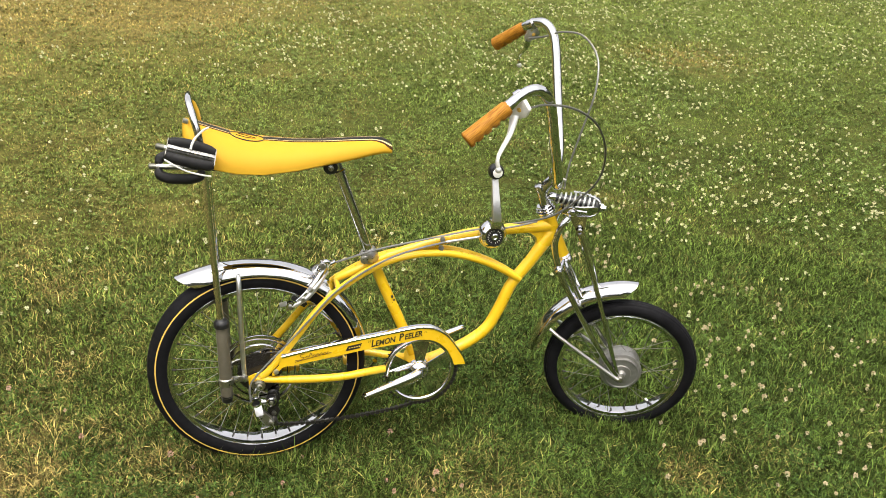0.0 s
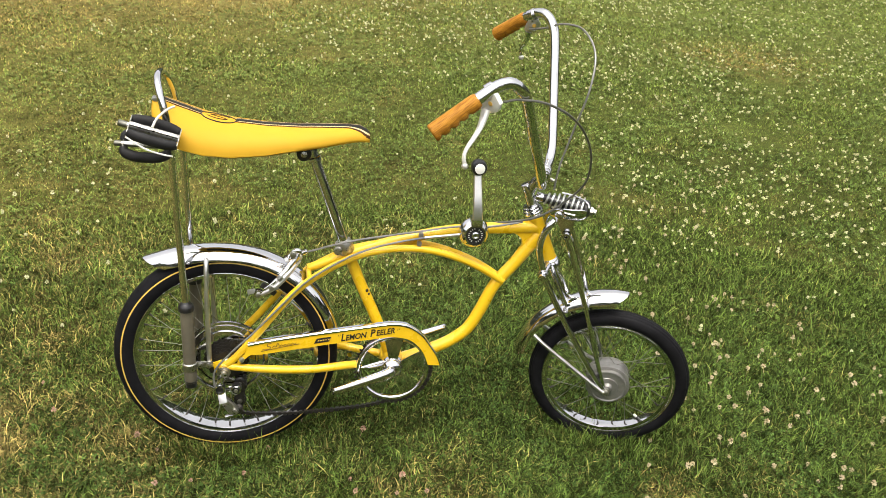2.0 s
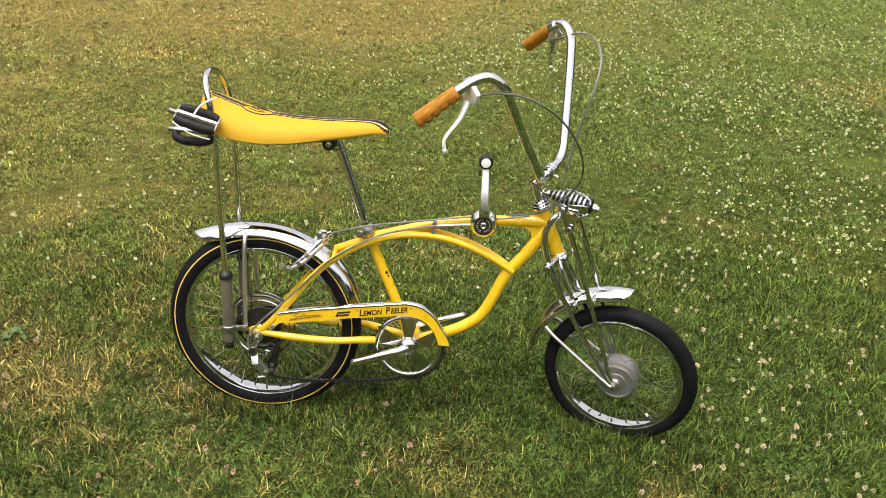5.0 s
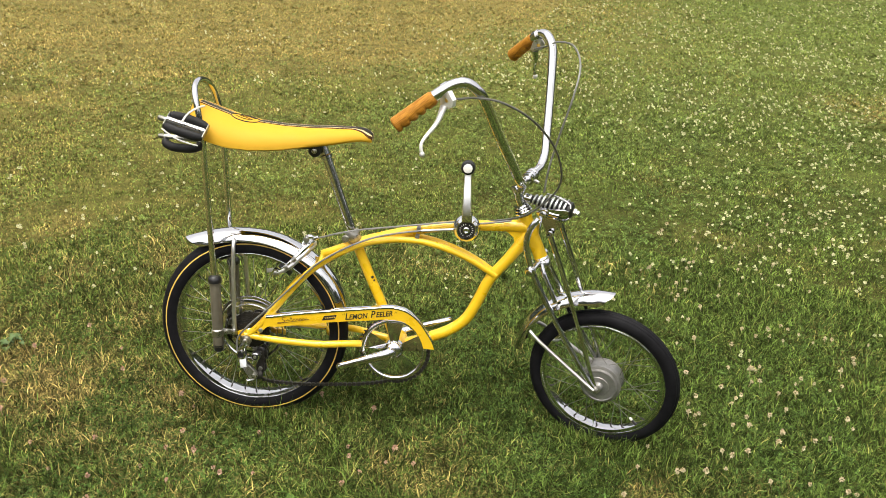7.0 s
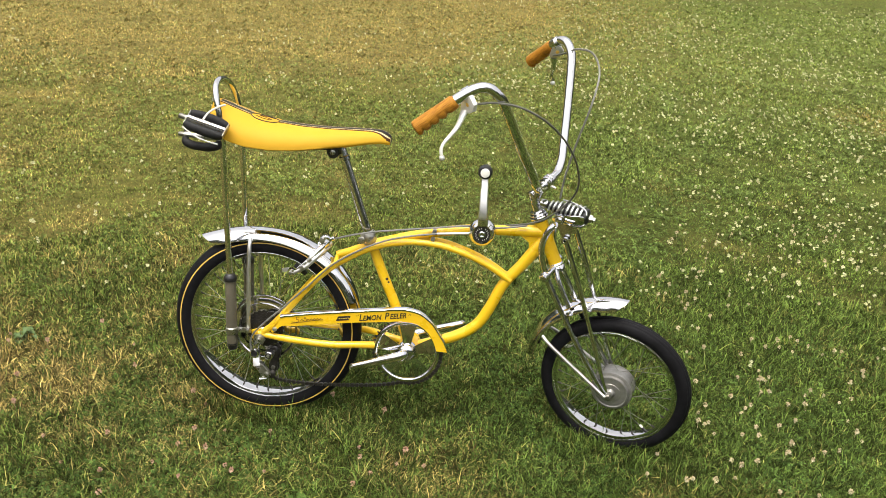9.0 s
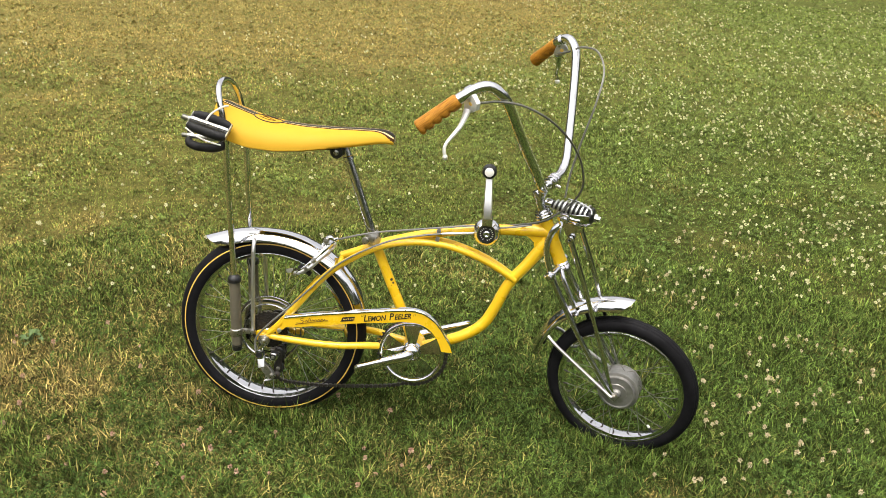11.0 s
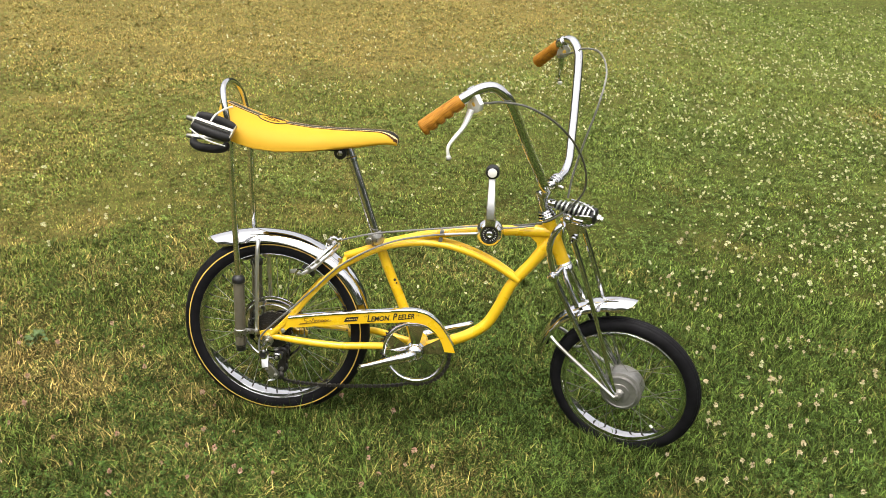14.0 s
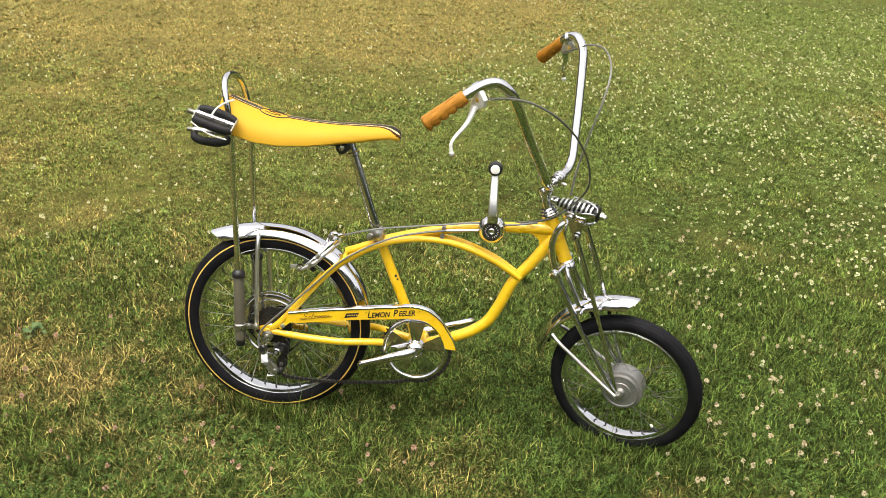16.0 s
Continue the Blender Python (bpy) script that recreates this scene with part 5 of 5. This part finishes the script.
def make_crankset():
    ring_bm = lathe([(0.0775, -0.0455), (0.0785, -0.0490), (0.0815, -0.0515), (0.0850, -0.0520), (0.0885, -0.0505), (0.0905, -0.0475), (0.0905, -0.0445), (0.0775, -0.0440)], BB, n=80, ring=True)
    crank = part("crankset", ring_bm, CHROME, bicycle, "chrome one-piece crank with a five-arm chainring, pedals removed")
    n = 46
    bm = lathe([(0.086, -0.0462), (0.0915, -0.0462), (0.0915, -0.0440), (0.086, -0.0440)], BB, n=92, ring=True)
    for k in range(n):
        a = 2 * math.pi * k / n
        block((BB[0] + 0.0935 * math.cos(a), -0.0451, BB[2] + 0.0935 * math.sin(a)), (0.006, 0.0022, 0.004), (0, -math.degrees(a), 0), 0, bm)
    part("chainring_teeth", bm, GREASE, crank, smooth=0)
    arm = [(0.016, -0.009), (0.082, -0.024), (0.082, 0.024), (0.016, 0.009)]
    for k in range(5):
        a = 2 * math.pi * (k + 0.25) / 5
        c, s = math.cos(a), math.sin(a)
        out = [(BB[0] + u * c - v * s, BB[2] + u * s + v * c) for u, v in arm]
        part("chainring_arm", plate(out, -0.0472, -0.0445), CHROME, crank)
    part("hub_cone", lathe([(0.012, -0.062), (0.018, -0.058), (0.024, -0.050), (0.028, -0.044), (0.028, -0.036)], BB, n=24), CHROME, crank)
    d = Vector((-0.144, 0, -0.047))
    for s in (-1, 1):
        c = Vector(BB)
        o = d if s < 0 else -d
        pts = [c + Vector((0, s * 0.048, 0)), c + Vector((0, s * 0.060, 0)) + o * 0.03, c + Vector((0, s * 0.070, 0)) + o * 0.14, c + Vector((0, s * 0.074, 0)) + o * 0.5, c + Vector((0, s * 0.077, 0)) + o * 1.0]
        part("crank_arm", sweep(pts, [0.013, 0.0145, 0.0140, 0.0122, 0.0100], 14, 6, flat=0.8), CHROME, crank)
        e = c + o * 0.985 + Vector((0, s * 0.077, 0))
        part("crank_eye", lathe([(0.0055, -0.0065), (0.0088, -0.006), (0.0094, 0), (0.0088, 0.006), (0.0055, 0.0065)], e, n=18, ring=True), CHROME, crank)
    return crank


crankset = make_crankset()


def make_chain():
    """Links along the loop, each a small pair of rounded plates."""
    lower = [(0.395, 0.164), (0.342, 0.150), (0.255, 0.139), (0.14, 0.131), (0.05, 0.134), (0.030, 0.146), (0.024, 0.165), (0.036, 0.190), (0.050, 0.208), (0.046, 0.226), (0.050, 0.250)]
    upper = [(0.040, 0.316), (0.016, 0.330), (0.10, 0.333), (0.25, 0.343), (0.36, 0.350)]
    arc = [(BB[0] + 0.095 * math.cos(radians(a)), BB[2] + 0.095 * math.sin(radians(a))) for a in range(100, -95, -12)]
    line = spline(xz(upper + arc + lower, -0.045), 10)
    bm = bmesh.new()
    dist = np.cumsum([0] + [(q - p).length for p, q in zip(line, line[1:])])
    stops = np.arange(0, dist[-1], 0.0127)
    xs, zs = (np.interp(stops, dist, [p[k] for p in line]).tolist() for k in (0, 2))
    for i in range(len(xs) - 1):
        dx, dz = xs[i + 1] - xs[i], zs[i + 1] - zs[i]
        ang = -math.degrees(math.atan2(dz, dx))
        here = ((xs[i] + xs[i + 1]) / 2, -0.045, (zs[i] + zs[i + 1]) / 2)
        block(here, (0.0084, 0.0078 if i % 2 else 0.0068, 0.0088), (0, ang, 0), 0, bm)
        block(here, (0.0135, 0.0042, 0.0042), (0, ang, 0), 0, bm)
    return part("chain", bm, GREASE, bicycle, "dark oily roller chain", smooth=0)


make_chain()


def make_derailleur():
    body = part("derailleur", sweep([(0.003, -0.080, 0.262), (-0.005, -0.083, 0.248), (-0.006, -0.084, 0.232)], [0.009, 0.0085, 0.009], 12, 4, flat=0.8), CHROME, bicycle, "worn steel rear derailleur with a bright side plate")
    part("hanger_plate", plate([(-0.012, 0.276), (0.014, 0.276), (0.018, 0.262), (0.010, 0.248), (-0.008, 0.250), (-0.015, 0.262)], -0.077, -0.0715), STEEL, body)
    part("hanger_bolt", lathe([(0.004, -0.014), (0.0065, -0.013), (0.0075, -0.008), (0.0105, -0.0075), (0.0115, -0.003), (0.0145, -0.002), (0.0145, 0.002)], (0.003, -0.077, 0.265), n=20), STEEL, body, "steel hanger bolt")
    part("knuckle", lathe([(0.006, -0.012), (0.0115, -0.010), (0.012, 0.004), (0.008, 0.008)], (-0.006, -0.084, 0.229), n=16), BLACK, body, "dark pivot knuckle")
    part("knuckle_ring", lathe([(0.009, -0.0135), (0.0125, -0.0125), (0.0125, -0.0095), (0.009, -0.0095)], (-0.006, -0.084, 0.229), n=20, ring=True), CHROME, body)
    part("side_plate", block((-0.001, -0.091, 0.209), (0.019, 0.008, 0.034), (-26, -12, 0), 0.0030), LEVER, body, "bright polished side plate")
    arm = [(-0.008, 0.200), (0.008, 0.204), (0.020, 0.192), (0.034, 0.174), (0.036, 0.164), (0.028, 0.157), (0.014, 0.160), (0.002, 0.178)]
    part("side_arm", loft([[(x * k + 0.014 * (1 - k), y, z * k + 0.180 * (1 - k)) for x, z in arm] for y, k in ((-0.092, 0.90), (-0.090, 1.0), (-0.080, 1.0), (-0.078, 0.92))]), STEEL, body, "chrome parallelogram plate")
    part("cage_pivot", lathe([(0.004, -0.010), (0.010, -0.008), (0.0125, -0.002), (0.0125, 0.010)], (0.030, -0.078, 0.222), n=18), BLACK, body, "dark cage pivot")
    part("pivot_ring", lathe([(0.0085, -0.0095), (0.0118, -0.008), (0.0122, -0.005), (0.0085, -0.005)], (0.030, -0.078, 0.222), n=20, ring=True), CHROME, body)
    part("pivot_screw", lathe([(0.002, -0.013), (0.0048, -0.012), (0.005, -0.009)], (0.030, -0.078, 0.222), n=10), STEEL, body)
    part("pivot_screw", lathe([(0.002, -0.007), (0.0065, -0.006), (0.007, 0.0)], (0.027, -0.091, 0.168), n=10), STEEL, body)
    part("return_spring", lathe([(0.007, -0.010), (0.010, -0.008), (0.008, -0.005), (0.010, -0.002), (0.008, 0.001), (0.010, 0.004), (0.007, 0.007)], (0.034, -0.066, 0.160), n=14), GREASE, body, "dark oily spring barrel")
    for x, z, r in ((0.036, 0.222, 0.0135), (0.036, 0.176, 0.0150)):
        part("jockey_wheel", lathe([(0.004, -0.006), (r * 0.7, -0.005), (r, -0.002), (r, 0.002), (r * 0.7, 0.005), (0.004, 0.006)], (x, -0.048, z), n=20), BLACK, body, "black jockey wheel")
        part("jockey_bolt", lathe([(0.003, -0.016), (0.006, -0.015), (0.006, -0.008), (0.004, -0.007)], (x, -0.048, z), n=8), STEEL, body)
    for y in (-0.0575, -0.0385):
        part("cage_plate", plate([(0.028, 0.232), (0.040, 0.236), (0.047, 0.224), (0.046, 0.200), (0.048, 0.172), (0.040, 0.158), (0.030, 0.160), (0.026, 0.180), (0.030, 0.205)], y - 0.0007, y + 0.0007), GREASE, body)
    part("adjuster", rod((0.004, -0.080, 0.146), (0.022, -0.074, 0.148), 0.0048), CHROME, body)
    return body


make_derailleur()


def make_shifter():
    c = (0.580, -0.020, 0.603)
    base = part("gear_shifter", lathe([(0.024, 0.018), (0.033, 0.014), (0.0365, 0.006), (0.037, 0.0), (0.0355, -0.007), (0.031, -0.016), (0.027, -0.019)], c, n=40), CHROME, bicycle, "chrome stick shifter with a black dial and knob")
    dial = part("dial", lathe([(0.0215, -0.017), (0.0220, -0.0195), (0.0205, -0.021), (0.010, -0.021)], c, n=36), INK, base, "black dial with pale marks")
    part("dial_rim", lathe([(0.0222, -0.0175), (0.0225, -0.0215), (0.0255, -0.022), (0.030, -0.017)], c, n=36, ring=True), CHROME, base)
    part("dial_screw", lathe([(0.009, -0.020), (0.009, -0.0235), (0.006, -0.025), (0.004, -0.0235)], c, n=18), CHROME, dial)
    for i in range(18):
        if i in (4, 13):
            continue
        a = 2 * math.pi * i / 18
        part("dial_mark", block((c[0] + 0.0160 * math.cos(a), c[1] - 0.0212, c[2] + 0.0160 * math.sin(a)), (0.0036, 0.0005, 0.0019), (0, -math.degrees(a), 0), 0), POLISHED, dial)
    rings = []
    for z, w, y in ((0.646, 0.0118, -0.052), (0.650, 0.0120, -0.053), (0.700, 0.0105, -0.038), (0.752, 0.0090, -0.023)):
        x = 0.580 - 0.004 * (z - 0.628) / 0.12
        t = 0.0055
        rings.append([(x - w, y - t * 0.4, z), (x - w * 0.8, y - t, z), (x + w * 0.8, y - t, z), (x + w, y - t * 0.4, z), (x + w, y + t * 0.6, z), (x - w, y + t * 0.6, z)])
    part("lever", loft(rings), LEVER, base, "flat tapered bright metal shift lever")
    part("lever_socket", block((0.580, -0.036, 0.637), (0.027, 0.030, 0.022), (0, 0, 0), 0.003), CHROME, base)
    knob = part("knob", lathe([(0.011, 0.014), (0.0165, 0.012), (0.0185, 0.004), (0.0185, -0.008), (0.0165, -0.014), (0.012, -0.016)], (0.576, -0.030, 0.766), n=28), BLACK, base, "black knob with a white cap")
    part("knob_cap", lathe([(0.0118, -0.0150), (0.0118, -0.0175), (0.009, -0.0185)], (0.576, -0.030, 0.766), n=24), WHITE, knob, "white knob cap")
    part("cable_ferrule", rod((0.463, -0.024, 0.589), (0.552, -0.022, 0.598), 0.0036), ALLOY, base)
    part("clamp_band", lathe([(0.0145, -0.012), (0.0165, -0.011), (0.0165, 0.011), (0.0145, 0.012)], (0.578, 0, 0.604), (1, 0, 0.05), 18), CHROME, base)
    return base


make_shifter()


def make_brake():
    """Side-pull caliper astride the rear fender: two curved arms on one pivot, with block holders at their feet."""
    body = part("rear_brake", lathe([(0.004, -0.030), (0.0075, -0.028), (0.0085, -0.022), (0.0085, 0.008), (0.005, 0.012)], (0.168, 0, 0.526), (0.55, 0, 0.2), 14), ALLOY, bicycle, "bright alloy rear caliper brake")
    for s in (-1, 1):
        part("caliper_arm", sweep([(0.170, s * 0.003, 0.536), (0.163, s * 0.022, 0.530), (0.142, s * 0.042, 0.507), (0.118, s * 0.050, 0.483), (0.098, s * 0.050, 0.466)], [0.0080, 0.0088, 0.0074, 0.0058, 0.0046], 12, 5, flat=0.7), CHROME, body, "bright curved caliper arm")
        part("arm_ridge", sweep([(0.164, s * 0.020, 0.539), (0.146, s * 0.044, 0.513), (0.122, s * 0.053, 0.488)], 0.0022, 8, 5), ALLOY, body)
        part("link_nut", lathe([(0.003, -0.008), (0.007, -0.007), (0.007, 0.004), (0.004, 0.005)], (0.132, s * 0.052, 0.497), (0.6, 0, 0.7), 8), STEEL, body)
        part("return_spring", sweep([(0.176, s * 0.012, 0.522), (0.158, s * 0.034, 0.509), (0.134, s * 0.048, 0.486), (0.104, s * 0.053, 0.458)], 0.0030, 8, 5), STEEL, body)
        part("inner_arm", sweep([(0.166, s * 0.026, 0.520), (0.146, s * 0.046, 0.500), (0.120, s * 0.056, 0.474), (0.088, s * 0.056, 0.456)], [0.0058, 0.0062, 0.0052, 0.0046], 10, 5, flat=0.6), ALLOY, body)
        part("arm_bolt", lathe([(0.003, -0.007), (0.0062, -0.006), (0.0062, 0.003), (0.004, 0.004)], (0.112, s * 0.057, 0.474), n=6), STEEL, body)
        part("brake_shoe", block((0.104, s * 0.037, 0.462), (0.040, 0.010, 0.012), (0, 38, 0), 0.002), BLACK, body, "black rubber brake block")
        part("shoe_holder", lathe([(0.0045, -0.006), (0.0100, -0.006), (0.0115, -0.003), (0.0115, 0.004), (0.0045, 0.004)], (0.082, s * 0.052, 0.457), n=20, ring=True), CHROME, body, "round alloy block holder")
        part("shoe_nut", lathe([(0.002, -0.012), (0.0050, -0.011), (0.0055, -0.003), (0.003, 0.002)], (0.082, s * 0.052, 0.457), (0, 1 if s < 0 else -1, 0), 6), STEEL, body)
        part("shoe_tab", block((0.066, s * 0.050, 0.461), (0.018, 0.006, 0.011), (0, -12, 0), 0.002), ALLOY, body)
    part("straddle_arm", sweep([(0.150, -0.018, 0.532), (0.160, -0.030, 0.552), (0.172, -0.032, 0.556), (0.182, -0.028, 0.546)], [0.0055, 0.006, 0.006, 0.0045], 10, 4), CHROME, body)
    part("cable_anchor", lathe([(0.003, -0.010), (0.0075, -0.009), (0.0080, 0.0), (0.005, 0.004)], (0.160, -0.034, 0.548), n=8), STEEL, body)
    part("barrel_adjuster", lathe([(0.0035, 0), (0.0058, 0.002), (0.0058, 0.014), (0.0040, 0.016)], (0.178, -0.030, 0.548), (0.8, -0.1, 0.45), 10), CHROME, body)
    return body


make_brake()


def cable(pts, r=0.0026, label="", m=None, mat=None):
    return part("cable", sweep(pts, r, 8, 6), mat or CABLE, bicycle, label or "thin grey cable housing", m)


cable([(0.640, -0.281, 1.011), (0.655, -0.276, 1.012), (0.678, -0.26, 1.013), (0.73, -0.242, 1.006), (0.782, -0.211, 0.974), (0.817, -0.159, 0.918), (0.836, -0.107, 0.848), (0.833, -0.064, 0.772), (0.797, -0.04, 0.71), (0.739, -0.038, 0.658), (0.673, -0.032, 0.631), (0.627, -0.029, 0.619)], 0.0026, "long looping brake cable in dark grey housing", TURNED, HOUSING)
cable([(0.648, 0.268, 1.012), (0.687, 0.236, 1.028), (0.728, 0.213, 1.048), (0.778, 0.182, 1.048), (0.813, 0.125, 1.012), (0.813, 0.073, 0.944), (0.791, 0.053, 0.851), (0.771, 0.046, 0.76), (0.765, 0.038, 0.698)], 0.0026, "long looping brake cable", TURNED)
cable([(0.695, -0.022, 0.632), (0.62, -0.020, 0.618), (0.54, -0.018, 0.616), (0.455, -0.018, 0.603), (0.36, -0.024, 0.590), (0.30, -0.030, 0.582), (0.250, -0.036, 0.572), (0.212, -0.034, 0.560), (0.186, -0.030, 0.551)])
cable([(0.463, -0.024, 0.589), (0.40, -0.032, 0.580), (0.33, -0.036, 0.562), (0.26, -0.042, 0.530), (0.19, -0.050, 0.485), (0.13, -0.060, 0.425), (0.07, -0.072, 0.365), (0.02, -0.080, 0.318), (-0.016, -0.084, 0.275), (-0.018, -0.086, 0.235), (-0.010, -0.086, 0.215)])
for x, z in ((0.455, 0.594), (0.452, 0.572)):
    part("cable_clip", block((x, -0.018, z), (0.010, 0.014, 0.010), (0, 8, 0), 0.002), CABLE, frame_part, "grey cable clip")


def make_pedal(name, m, label, boxy):
    """A rubber block pedal: two rounded treads on an axle between steel end plates."""
    core = part(name, rod((-0.060, 0, 0), (0.052, 0, 0), 0.007), STEEL, None, label)
    core.matrix_world = bicycle.matrix_world @ m
    tagged(core, category="pedal", group="pedals strapped behind the seat")
    for s in (-1, 1):
        if boxy:
            tread = [(-0.051, s * 0.017, 0), (-0.040, s * 0.021, 0), (-0.020, s * 0.023, 0.001), (0, s * 0.0235, 0.001), (0.020, s * 0.023, 0.001), (0.040, s * 0.021, 0), (0.051, s * 0.017, 0)]
            shape = sweep(tread, [0.0100, 0.0128, 0.0136, 0.0138, 0.0136, 0.0128, 0.0100], 14, 4, flat=0.85)
        else:
            tread = [(-0.052, s * 0.008, 0), (-0.048, s * 0.022, 0), (-0.025, s * 0.030, 0), (0, s * 0.031, 0), (0.025, s * 0.030, 0), (0.048, s * 0.022, 0), (0.052, s * 0.008, 0)]
            shape = sweep(tread, [0.010, 0.0135, 0.014, 0.014, 0.014, 0.0135, 0.010], 12, 4, flat=0.95)
        part("tread", shape, TREAD, core, "black rubber tread")
        part("end_plate", block((s * 0.053, 0, 0), (0.0018, 0.047, 0.018), (0, 0, 0), 0.0007), SPOKE, core, "steel end plate")
    part("axle_cover", block((0, 0, 0.008), (0.104, 0.009, 0.008), (0, 0, 0), 0.0036), STEEL, core, "bright metal axle cover")
    part("spindle_tip", lathe([(0.005, 0), (0.0072, 0.002), (0.0072, 0.018), (0.005, 0.020)], (-0.076, 0, 0), (1, 0, 0), 12), DULL, core, "dull threaded spindle end")
    return core


make_pedal("pedal", pose(-0.117, -0.122, 0.846, 40, 16, 2) @ Matrix.Scale(0.93, 4), "black rubber block pedal strapped behind the seat", True)
make_pedal("pedal", pose(-0.142, -0.078, 0.807, 62, 3, 0) @ Matrix.Scale(0.84, 4), "black rubber block pedal strapped behind the seat", False)
CORDS = (
    # stands in for the silver edge strip under a pedal tread
    ([(-0.168, -0.148, 0.842), (-0.130, -0.160, 0.822), (-0.096, -0.160, 0.811), (-0.078, -0.154, 0.806)], 0.0019),
    # the white tie between pedals and backrest bar
    ([(-0.116, -0.148, 0.862), (-0.108, -0.130, 0.878), (-0.092, -0.105, 0.890), (-0.080, -0.088, 0.893)], 0.0025),
)
for pts, thick in CORDS:
    cord = part("pedal_strand", sweep(pts, thick, 8, 6), CORD, None, "pale strand on the loose pedals, one an edge strip, one the tie")
    cord.matrix_world = bicycle.matrix_world.copy()
    tagged(cord, category="cord", group="cords round the pedals")

part("kickstand", sweep([(0.30, 0.034, 0.248), (0.285, 0.055, 0.20), (0.262, 0.100, 0.09), (0.245, 0.128, 0.012), (0.232, 0.135, 0.004)], 0.0065, 10, 4), CHROME, bicycle, "chrome side kickstand")
